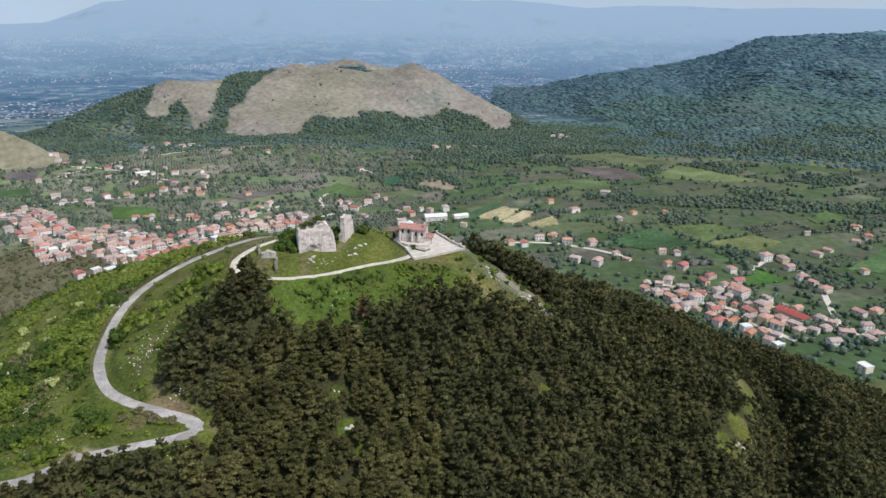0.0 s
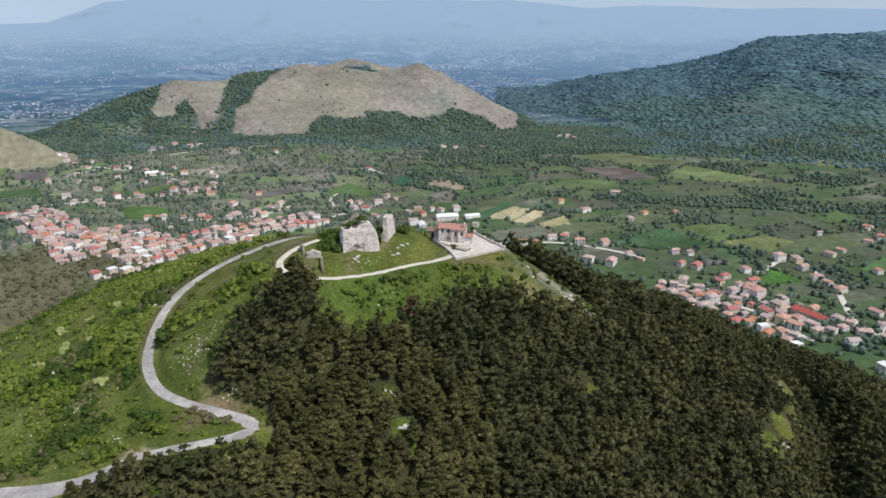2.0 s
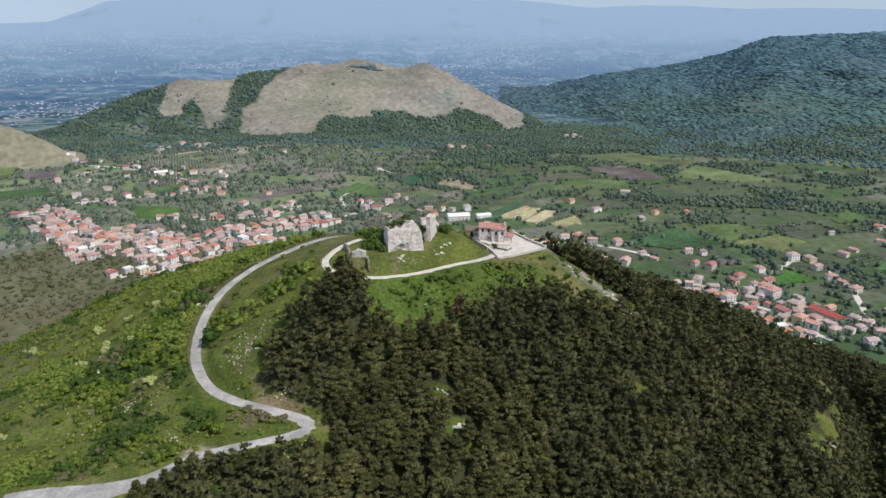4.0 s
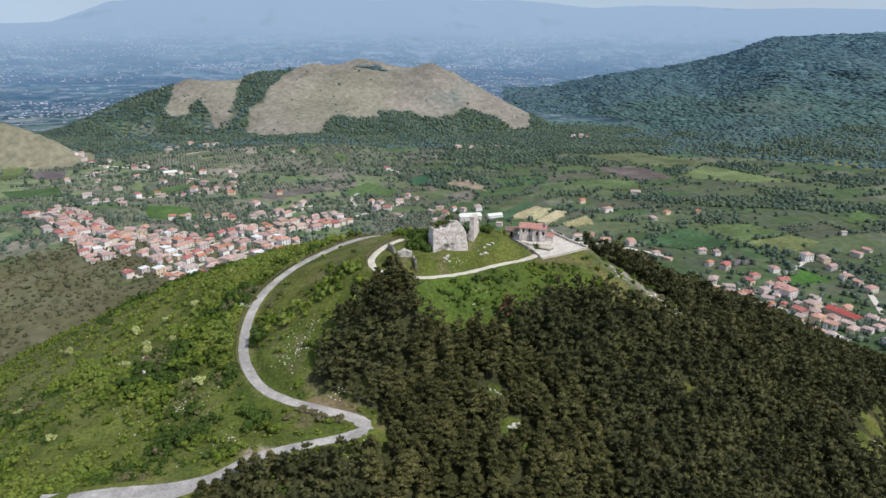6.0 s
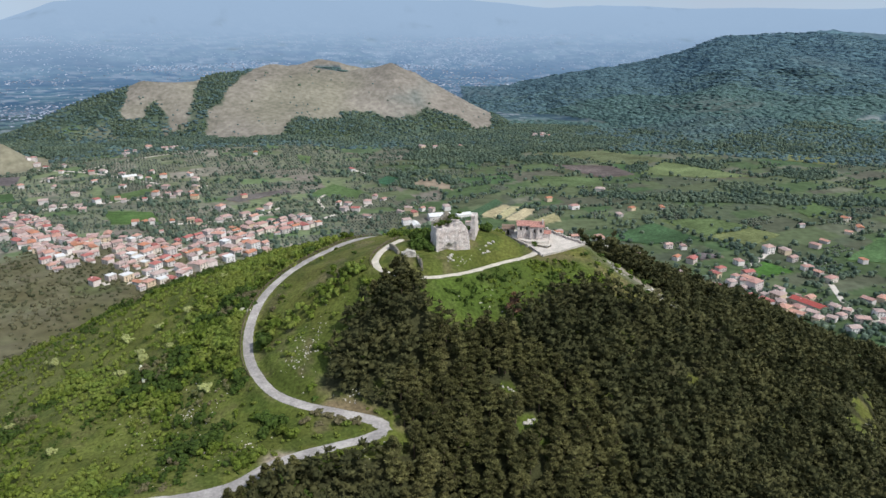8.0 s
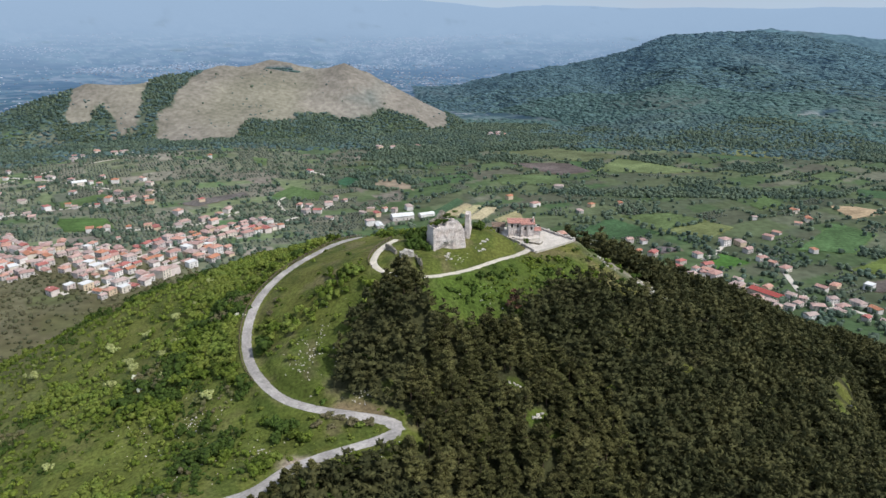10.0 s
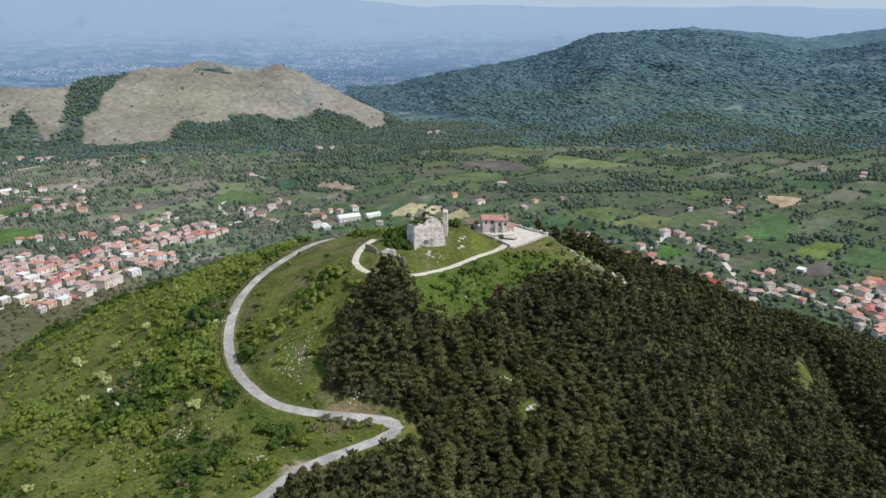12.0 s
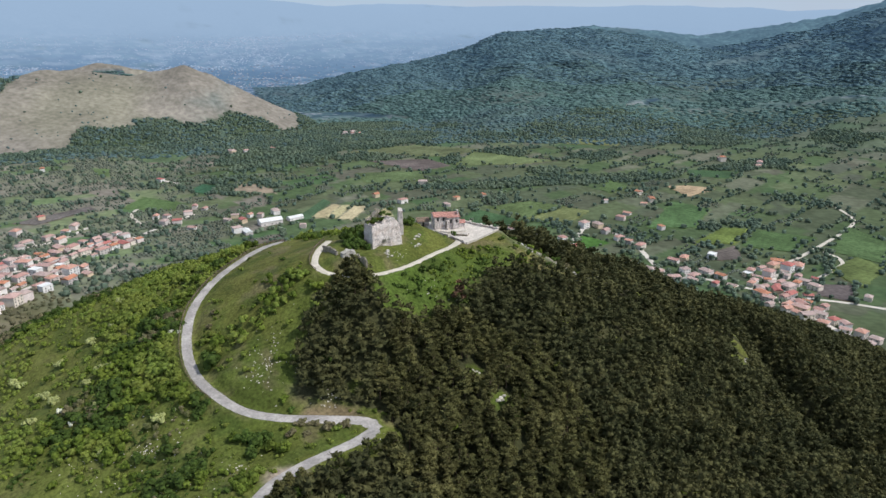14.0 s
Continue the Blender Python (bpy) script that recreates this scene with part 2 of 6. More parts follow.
SOUTH = [(-61, 150, 200), (-89, 138, 198.5), (-47, 138, 187), (-20, 141, 185), (22, 140, 177), (5, 156, 188), (46, 161, 180), (-23, 157, 196),
         (-27, 165, 200), (-26, 182, 208), (-42, 169, 205), (-58, 165, 202.5), (14, 189, 204), (-112, 122, 198), (-126, 126, 197), (-130, 150, 188), (-60, 105, 180), (20, 105, 165)]
EAST = [(41, 220, 202), (61, 215, 195), (69, 204, 189), (70, 179, 178), (97, 195, 177), (104, 211, 176), (114, 222, 171), (97, 270, 172), (49, 260, 186),
        (20, 262, 197), (72, 280, 177), (140, 190, 158), (164, 200, 152), (190, 200, 143), (249, 240, 112), (140, 150, 150), (60, 130, 168), (30, 320, 165)]
RIM = [(-330, 330, 98), (-330, 150, 115), (-250, 430, 88), (-60, 470, 85), (120, 420, 84), (300, 330, 80), (330, 150, 78), (250, 0, 80), (0, -60, 120), (-250, 0, 120)]
SPOTS = np.array(CREST + WEST + SOUTH + EAST + RIM, float)


def plate(d2):
    return d2 * np.log(d2 + 1e-6)


def solve_plate(spots, slack=60.0):
    n = len(spots)
    p = spots[:, :2] / 100.0
    a = np.zeros((n + 3, n + 3))
    a[:n, :n] = plate(((p[:, None] - p[None]) ** 2).sum(2)) + np.eye(n) * slack * 1e-4
    a[:n, n], a[:n, n + 1:] = 1, p
    a[n, :n], a[n + 1:, :n] = 1, p.T
    return p, np.linalg.solve(a, np.concatenate([spots[:, 2], np.zeros(3)]))


PLATE_AT, PLATE_BY = solve_plate(SPOTS)

# the gully east of the wooded spur
GULLY = [(120, 275), (124, 242), (123, 219), (118, 205), (109, 188), (100, 171), (94, 145)]
# crest lines: x, y, height, reach of the slope
BALD = [(-434, 1675, 141, 190), (-381, 1650, 165, 265), (-341, 1640, 179, 305), (-268, 1640, 175, 300), (-239, 1640, 171, 275), (-166, 1640, 163, 235), (-121, 1635, 172, 215), (-69, 1630, 182, 205), (-26, 1620, 167, 185), (25, 1605, 140, 160), (83, 1590, 106, 125), (125, 1575, 76, 80), (137, 1570, 51, 40)]
BACK = [(-323, 1850, 157, 120), (-253, 1850, 174, 150), (-202, 1850, 169, 150), (-150, 1850, 155, 120)]
HUMP = [(-787, 1440, 59, 60), (-737, 1460, 91, 120), (-697, 1480, 116, 150), (-645, 1490, 133, 165), (-606, 1500, 144, 175), (-576, 1510, 153, 180), (-525, 1520, 144, 180), (-478, 1540, 131, 170), (-440, 1580, 135, 150)]
KNOLL = [(-960, 1150, 190, 150), (-800, 1110, 145, 90), (-700, 1100, 122, 60), (-650, 1095, 103, 40)]
# the long mountain: azimuth in degrees from the y axis, distance and height of its crest, reach of its slope
MASSIF_AZ = [4.0, 11.5, 15.6, 18.0, 19.9, 21.8, 23.5, 26.5, 28.8, 30.7, 35.6, 38.4, 43.1, 47.6, 50.1, 54.4, 71.6, 99.5, 130.0]
MASSIF_R = [2500, 2500, 2600, 2730, 2765, 2800, 2835, 2905, 2965, 3025, 3135, 3190, 3220, 3115, 3120, 3260, 3160, 3040, 3000]
MASSIF_Z = [4, 78, 96, 110, 126, 160, 202, 202, 213, 219, 196, 174, 213, 262, 315, 370, 400, 380, 300]
MASSIF_W = [350, 600, 950, 1250, 1350, 1450, 1500, 1550, 1600, 1650, 1700, 1700, 1750, 1700, 1700, 1800, 1700, 1600, 1500]
# far range: azimuth in degrees from the y axis, height of its crest 4.7 km away
RANGE_AZ = [-180, -60, -31, -28.3, -24.6, -20, -9.6, 5, 11.4, 14.7, 21.4, 25, 31, 37.3, 45, 60, 180]
RANGE_Z = [300, 260, 204, 216, 325, 368, 340, 338, 292, 308, 284, 292, 290, 296, 268, 300, 300]


def massif(x, y):
    """Share of the way up the long mountain's slope, and the height of its crest there."""
    az, r = np.degrees(np.arctan2(x, y)), np.hypot(x, y)
    a = az + 3.2 * fbm(x, y, 420, 4, 23) * smooth(3300, 1500, r)
    far, reach = np.interp(az, MASSIF_AZ, MASSIF_R), np.interp(a, MASSIF_AZ, MASSIF_W)
    top = sum(np.interp(a + k, MASSIF_AZ, MASSIF_Z) for k in (-1.0, -0.5, 0.0, 0.5, 1.0)) / 5 + 3
    up = np.where(r < far, (far - r) / (reach * (1 + 0.12 * fbm(x, y, 300, 4, 21))), (r - far) / 350)
    return np.clip(1 - up, 0, 1) * (az > 4.0) * (az < 130), top


def raised(z, x, y, line, power, rough, seed):
    """Lifts the land to a crest line, each stretch of it by its own height and reach."""
    widest = max(p[3] for p in line) * 1.3
    sel = along(x, y, line)[0] < widest
    if not np.any(sel):
        return z
    xs, ys, zs = x[sel], y[sel], z[sel]
    wob = 1 + 0.16 * fbm(xs, ys, 260, 4, seed)
    cut = np.clip(fbm(xs, ys, 130, 4, seed + 9) + 0.2, 0, 1) * rough
    best = np.array(zs)
    for p, q in zip(line[:-1], line[1:]):
        d, (top, reach) = along(xs, ys, [p, q])
        u = np.clip(d / reach * wob, 0, 1)
        s = (1 - u) ** power * (1 - 0.4 * cut * u * (1 - u))
        best = np.maximum(best, zs + (top - zs) * s)
    out = np.array(z)
    out[sel] = best
    return out


def land(x, y):
    x, y = np.asarray(x, float), np.asarray(y, float)
    r = np.hypot(x, y)
    z = 63 + 6 * fbm(x, y, 420, 3, 3) + 14 * smooth(900, 1200, y) * smooth(-100, -300, x) - 60 * smooth(1180, 2250, r) + 22 * smooth(640, 420, r)
    z = z + 19 * np.exp(-((x + 330) ** 2 + (y - 590) ** 2) / 36000)
    z = z + 140 * smooth(3000, 4400, r) ** 1.2 + 2.5 * fbm(x, y, 300, 3, 5) * smooth(2200, 3000, r)
    az = np.degrees(np.arctan2(x, y))
    crest = np.interp(az, RANGE_AZ, RANGE_Z) + 10 * fbm(az * 60, r * 0.3, 160, 4, 8)
    z = z + (crest - z) * smooth(4150, 4720, r + 160 * fbm(az * 50, r * 0.5, 300, 3, 12)) ** 1.3
    up, top = massif(x, y)
    z = np.maximum(z, z + (top - z) * up ** 0.95 * (1 - 0.55 * np.clip(fbm(x, y, 260, 5, 29) + 0.25, 0, 1) * up * (1 - up) * 2.4))
    z = z + 6.5 * fbm(x, y, 34, 3, 33) * smooth(0.05, 0.2, up)
    z = raised(z, x, y, KNOLL, 1.0, 0.4, 31)
    z = raised(z, x, y, HUMP, 1.0, 1.0, 41)
    z = raised(z, x, y, BACK, 1.0, 0.6, 47)
    z = raised(z, x, y, BALD, 0.9, 1.0, 51)
    near = smooth(430, 300, np.hypot(x + 30, y - 200))
    if np.any(near > 0):
        hill = np.array(z)
        sel = near > 0
        q = np.stack([x[sel], y[sel]], -1) / 100.0
        k = plate(((q[:, None] - PLATE_AT[None]) ** 2).sum(2)) @ PLATE_BY[:-3] + PLATE_BY[-3] + q @ PLATE_BY[-2:]
        hill[sel] = k + 0.5 * fbm(x[sel], y[sel], 14, 3, 61) - 17.0 * np.exp(-(along(x[sel], y[sel], GULLY)[0] / 9.0) ** 2)
        z = z + (hill - z) * near
    return z

# ---- building helpers ----
def link_mesh(name, verts, faces, mat, parent=None, label="", smooth_shade=False):
    me = bpy.data.meshes.new(name)
    me.from_pydata([tuple(map(float, v)) for v in verts], [], [tuple(map(int, f)) for f in faces])
    me.materials.append(mat)
    if smooth_shade:
        me.polygons.foreach_set("use_smooth", [True] * len(me.polygons))
    ob = new(name, me)
    ob.parent = parent
    return tagged(ob, label)


def array_mesh(name, verts, faces, mats, mat_index=None):
    """A mesh from numpy arrays; faces all have the same number of corners."""
    me = bpy.data.meshes.new(name)
    n, c = faces.shape
    me.vertices.add(len(verts))
    me.vertices.foreach_set("co", np.ascontiguousarray(verts, np.float32).ravel())
    me.loops.add(n * c)
    me.loops.foreach_set("vertex_index", np.ascontiguousarray(faces, np.int32).ravel())
    me.polygons.add(n)
    me.polygons.foreach_set("loop_start", np.arange(n, dtype=np.int32) * c)
    me.polygons.foreach_set("loop_total", np.full(n, c, np.int32))
    for m in mats:
        me.materials.append(m)
    if mat_index is not None:
        me.polygons.foreach_set("material_index", np.ascontiguousarray(mat_index, np.int32))
    me.update(calc_edges=True)
    return me


def part(name, bm, mat, parent=None, label=""):
    """A bmesh as one mesh object under a thing or a part."""
    me = bpy.data.meshes.new(name)
    bm.normal_update()
    bm.to_mesh(me)
    bm.free()
    me.materials.append(mat)
    ob = new(name, me)
    ob.parent = parent
    return tagged(ob, label)


def box(bm, x0, y0, z0, x1, y1, z1, jitter=0.0, rng=random):
    r = bmesh.ops.create_cube(bm, size=1.0)
    for v in r["verts"]:
        v.co = Vector((x0 + (v.co.x + 0.5) * (x1 - x0), y0 + (v.co.y + 0.5) * (y1 - y0), z0 + (v.co.z + 0.5) * (z1 - z0)))
        if jitter:
            v.co += Vector((rng.uniform(-jitter, jitter), rng.uniform(-jitter, jitter), rng.uniform(-jitter, jitter)))
    return r["verts"]


def box_mesh(x0, y0, z0, x1, y1, z1, bevel=0.0):
    bm = bmesh.new()
    box(bm, x0, y0, z0, x1, y1, z1)
    if bevel:
        bmesh.ops.bevel(bm, geom=bm.edges[:], offset=bevel, segments=1, affect="EDGES")
    return bm


def empty(name, m, label, category, group="", kind=""):
    ob = new(name)
    ob.matrix_basis = m
    return tagged(ob, label, category, group, kind)


def inside(x, y, poly):
    """Which points of a plan lie in a polygon."""
    hit = np.zeros(np.shape(x), bool)
    for (x0, y0), (x1, y1) in zip(poly, poly[1:] + poly[:1]):
        if y0 != y1:
            hit ^= ((y0 > y) != (y1 > y)) & (x < (x1 - x0) * (y - y0) / (y1 - y0) + x0)
    return hit


def spline(points, step=2.0):
    """A smooth line through plan points."""
    p = [np.array(v, float) for v in points]
    p = [2 * p[0] - p[1]] + p + [2 * p[-1] - p[-2]]
    out = []
    for a, b, c, d in zip(p, p[1:], p[2:], p[3:]):
        for s in np.linspace(0, 1, max(2, int(np.hypot(*(c - b)[:2]) / step)), endpoint=False):
            out.append(0.5 * (2 * b + (c - a) * s + (2 * a - 5 * b + 4 * c - d) * s * s + (3 * b - a - 3 * c + d) * s ** 3))
    return np.array(out + [p[-2]])


# ---- roads on the castle hill, in plan ----
ROAD = spline([(-58, 290), (-66, 268), (-80, 252), (-92, 238), (-99.5, 225), (-103, 212.5), (-104, 200), (-101.5, 187), (-97, 176.5), (-91, 168.5), (-83, 163),
               (-75, 159.2), (-68, 156.3), (-63.2, 154.2), (-61.8, 151.6), (-64.5, 149.3), (-71, 147.2), (-79.5, 144.8), (-87.5, 141), (-95, 134.2), (-104, 129.8), (-116, 127), (-132, 124.5)])
PATH = spline([(-56, 226), (-60, 219), (-63.5, 211), (-64.5, 204), (-61.5, 198), (-56, 195.5), (-50, 195.5), (-41, 199), (-32, 204.5), (-24, 210.3), (-17, 215.5), (-12.5, 219.5), (-10.5, 222.0)])
ROAD_W = np.interp(np.arange(len(ROAD)), [0, len(ROAD) * 0.55, len(ROAD) * 0.66, len(ROAD) * 0.72, len(ROAD) * 0.83, len(ROAD) * 0.9, len(ROAD)], [2.8, 3.7, 4.6, 3.7, 4.6, 9.0, 15.0])
TERRACE = [(-9.6, 217.6), (-3.7, 220.8), (2.8, 225.0), (7.1, 228.1), (6.0, 231.2), (3.4, 234.4), (0.9, 239.2), (-2.3, 245.5), (-14, 247), (-17.5, 241), (-16.2, 233.5), (-12.0, 227.0)]


def road_line(plan, widths):
    z = land(plan[:, 0], plan[:, 1])
    ker = np.ones(7) / 7
    z = np.convolve(np.concatenate([np.full(3, z[0]), z, np.full(3, z[-1])]), ker, "valid")
    return [(p[0], p[1], h, w) for p, h, w in zip(plan, z, widths)]


ROADS = [road_line(ROAD, ROAD_W), road_line(PATH, np.full(len(PATH), 2.6))]
TERRACE_Z = 221.4


def ground(x, y):
    """Heights with the roads' beds and the church terrace cut in."""
    x, y = np.atleast_1d(np.asarray(x, float)), np.atleast_1d(np.asarray(y, float))
    z = land(x, y)
    sel = np.hypot(x + 60, y - 190) < 150
    if sel.any():
        xs, ys, zs = x[sel], y[sel], z[sel]
        for line in ROADS:
            d, (h, w) = along(xs, ys, line)
            zs = zs + (h - 0.06 - zs) * smooth(w * 0.5 + 3.0, w * 0.5 + 0.6, d)
        edge = TERRACE + TERRACE[:1]
        d, _ = along(xs, ys, edge)
        d = np.where(inside(xs, ys, TERRACE), -d, d)
        zs = zs + (TERRACE_Z - 0.15 - zs) * smooth(5.0, 0.2, d)
        z[sel] = zs
    return z


def gz(x, y):
    return float(ground(x, y)[0])


# ---- what grows where, in plan ----
FOREST = [(-52, 193), (-64, 188), (-73, 184), (-77, 176), (-79, 168), (-66, 162), (-58, 156), (-55.5, 149), (-58, 145.5), (-66, 143), (-76, 139), (-85, 134), (-91, 127), (-100, 100), (-60, 80),
          (60, 90), (200, 100), (262, 140), (262, 250), (150, 296), (60, 282), (20, 276), (-8, 262), (10, 250), (19, 240), (17, 233), (24, 227), (35, 220),
          (39, 213), (34, 208), (27, 205), (20, 204), (13, 201), (5, 204.5), (-5, 204), (-14, 196), (-22, 188.5), (-30, 184), (-39, 182), (-49, 184)]
GLADES = [(103, 228, 7), (106, 214, 7), (99, 238, 5), (87, 181, 5), (94, 190, 5), (101, 202, 5), (-24, 157, 3.5), (-28, 166, 3), (-20, 152, 2.2), (60, 212, 4), (-62, 166, 2.5), (12, 189, 2.2), (30, 180, 2.2), (55, 175, 2.5)]


def in_forest(x, y):
    keep = inside(x, y, FOREST)
    for gx, gy, gr in GLADES:
        keep &= np.hypot(x - gx, y - gy) > gr
    return keep


def cells(x, y, sx, sy, turn, seed):
    """A patchwork of fields: a number for each field, and the metres to its nearest edge."""
    c, s = math.cos(turn), math.sin(turn)
    wx, wy = x + 30 * fbm(x, y, 300, 2, seed + 3), y + 30 * fbm(x, y, 300, 2, seed + 4)
    u, v = (c * wx + s * wy) / sx, (-s * wx + c * wy) / sy
    row = np.floor(v)
    u = u + 3.7 * lattice(row.astype(np.int64), row.astype(np.int64) * 0 + 7, seed)
    col = np.floor(u)
    number = lattice(col.astype(np.int64), row.astype(np.int64), seed)
    edge = np.minimum(np.minimum(u - col, col + 1 - u) * sx, np.minimum(v - row, row + 1 - v) * sy)
    return number, edge, lattice(col.astype(np.int64), row.astype(np.int64), seed + 50)


# outlines in plan of the bare slopes
BARE = [(-425, 1375), (-420, 1438), (-407, 1471), (-393, 1507), (-386, 1545), (-376, 1631), (-360, 1720), (-100, 1720), (40, 1680), (150, 1620), (160, 1560), (140, 1500),
        (102, 1489), (75, 1500), (33, 1500), (20, 1492), (-14, 1480), (-54, 1476), (-103, 1499), (-123, 1488), (-172, 1465), (-165, 1427), (-206, 1415), (-250, 1420),
        (-262, 1375), (-278, 1320), (-321, 1300), (-380, 1318)]
BARE_HUMP = [(-600, 1560), (-470, 1580), (-467, 1472), (-461, 1420), (-469, 1395), (-487, 1371), (-508, 1430), (-536, 1450), (-545, 1424), (-537, 1394), (-553, 1383), (-588, 1413), (-597, 1453), (-594, 1479)]
BELT = [(230, 905), (330, 880), (470, 850), (640, 830), (900, 850)]
COPSES = [(230, 1010, 40), (320, 1060, 25), (190, 1120, 50), (60, 1150, 110), (420, 930, 35), (560, 1010, 50), (-20, 1010, 60), (180, 940, 40), (120, 1290, 120), (300, 1310, 90), (480, 1240, 50)]


def zones(x, y):
    """Shares of bald slope, mountain wood, plain, and the woodland of the valley."""
    r, h = np.hypot(x, y), land(x, y)
    n = fbm(x, y, 170, 4, 71)
    wx, wy = x + 22 * n + 9 * fbm(x, y, 34, 3, 73), y + 30 * fbm(x, y, 60, 3, 75)
    bald = (inside(wx, wy, BARE) | inside(wx, wy, BARE_HUMP) | (along(x, y, BACK)[0] < 95) & (y > 1745 + 30 * n)).astype(float)
    bald = bald * (1 - ((x > -262 + 20 * n) & (x < -142) & (y > 1664) & (y < 1822 + 20 * n)))
    bald = np.maximum(bald, smooth(0.95, 0.8, along(x, y, KNOLL)[0] / 62 + 0.15 * n))
    low = 0.03 + 0.2 * smooth(22, 32, np.degrees(np.arctan2(x, y)))
    mount = smooth(0.0, 0.06, massif(x, y)[0] + 0.09 * n - low) * (r > 900)
    bias = -0.42 + (0.75 - 0.45 * smooth(250, 450, x)) * smooth(1180, 1350, r) * smooth(2600, 2000, r) + 0.55 * smooth(32, 18, along(x, y, BELT)[0])
    for cx, cy, cr in COPSES:
        bias = bias + 0.6 * smooth(cr * 1.15, cr * 0.7, np.hypot(x - cx, y - cy))
    wood = smooth(-0.05, 0.08, fbm(x, y, 120, 4, 77) * 0.9 + bias)
    return bald, mount, smooth(1620, 1900, r) * (1 - np.maximum(bald, mount)), wood


def blend(a, colour, share):
    return a + (np.array(colour) - a) * np.clip(share, 0, 1)[..., None]


EAST_FIELDS = [([(176, 1179), (297, 1200), (404, 1120), (313, 1092)], (0.19, 0.2, 0.085)),
    ([(309, 1024), (377, 1109), (476, 1001), (407, 994)], (0.2, 0.23, 0.085)),
    ([(188, 1093), (283, 1081), (301, 1023), (244, 1002)], (0.21, 0.16, 0.12)),
    ([(144, 1018), (243, 998), (228, 943), (145, 955)], (0.15, 0.19, 0.07)),
    ([(164, 715), (239, 774), (272, 711), (212, 694)], (0.085, 0.145, 0.055)),
    ([(254, 781), (317, 782), (346, 745), (279, 721)], (0.15, 0.19, 0.065)),
    ([(278, 717), (344, 741), (363, 716), (317, 684)], (0.19, 0.2, 0.07)),
    ([(275, 606), (306, 637), (319, 605), (276, 591)], (0.1, 0.2, 0.04)),
    ([(619, 1160), (683, 1131), (647, 1072), (558, 1115)], (0.2, 0.2, 0.07))]
NEAR_FIELDS = [([(433, 801), (476, 842), (478, 797), (435, 780)], (0.13, 0.18, 0.06)),
    ([(40, 816), (78, 865), (85, 856), (53, 806)], (0.5, 0.45, 0.3)),
    ([(55, 805), (87, 856), (98, 850), (68, 800)], (0.46, 0.44, 0.28)),
    ([(69, 795), (100, 845), (117, 838), (84, 789)], (0.52, 0.47, 0.33)),
    ([(97, 786), (134, 822), (136, 791), (108, 772)], (0.42, 0.4, 0.24)),
    ([(17, 809), (70, 892), (77, 874), (36, 808)], (0.1, 0.16, 0.07)),
    ([(246, 667), (265, 659), (271, 651), (242, 642)], (0.2, 0.16, 0.13)),
    ([(201, 791), (243, 839), (265, 813), (228, 791)], (0.16, 0.18, 0.08))]
SOUTH_FIELDS = [([(531, 784), (559, 776), (581, 746), (520, 728)], (0.48, 0.38, 0.27)),
    ([(486, 714), (509, 672), (440, 616), (390, 636)], (0.12, 0.19, 0.065)),
    ([(401, 572), (472, 605), (492, 590), (443, 556)], (0.19, 0.23, 0.055)),
    ([(392, 541), (438, 550), (417, 517), (389, 521)], (0.19, 0.15, 0.11)),
    ([(606, 555), (595, 500), (533, 451), (514, 503)], (0.11, 0.16, 0.055)),
    ([(469, 458), (525, 477), (523, 443), (456, 415)], (0.17, 0.2, 0.06)),
    ([(429, 435), (457, 420), (411, 385), (397, 410)], (0.18, 0.14, 0.11)),
    ([(445, 548), (500, 585), (540, 540), (480, 512)], (0.11, 0.165, 0.055)),
    ([(620, 857), (680, 810), (640, 787), (600, 820)], (0.09, 0.15, 0.06))]
WEST_FIELDS = [([(-173, 928), (-149, 981), (-105, 939), (-112, 905)], (0.13, 0.185, 0.06)),
    ([(-91, 993), (-73, 1027), (-51, 1007), (-72, 973)], (0.06, 0.13, 0.06)),
    ([(-157, 1211), (-127, 1290), (-82, 1256), (-102, 1202)], (0.14, 0.185, 0.08)),
    ([(-412, 841), (-352, 832), (-318, 763), (-378, 776)], (0.12, 0.19, 0.05)),
    ([(-633, 919), (-571, 946), (-548, 908), (-597, 882)], (0.11, 0.17, 0.06)),
    ([(-702, 1037), (-669, 1047), (-652, 993), (-667, 976)], (0.17, 0.2, 0.07)),
    ([(-643, 1022), (-598, 1025), (-586, 983), (-627, 984)], (0.2, 0.16, 0.13)),
    ([(-561, 1232), (-520, 1235), (-489, 1177), (-526, 1163)], (0.2, 0.2, 0.08)),
    ([(-286, 896), (-213, 949), (-203, 935), (-259, 879)], (0.2, 0.165, 0.125)),
    ([(-439, 917), (-396, 958), (-379, 943), (-417, 890)], (0.13, 0.18, 0.06)),
    ([(-223, 1151), (-198, 1145), (-197, 1101), (-212, 1107)], (0.15, 0.2, 0.07))]
MEADOWS = EAST_FIELDS + NEAR_FIELDS + SOUTH_FIELDS + WEST_FIELDS


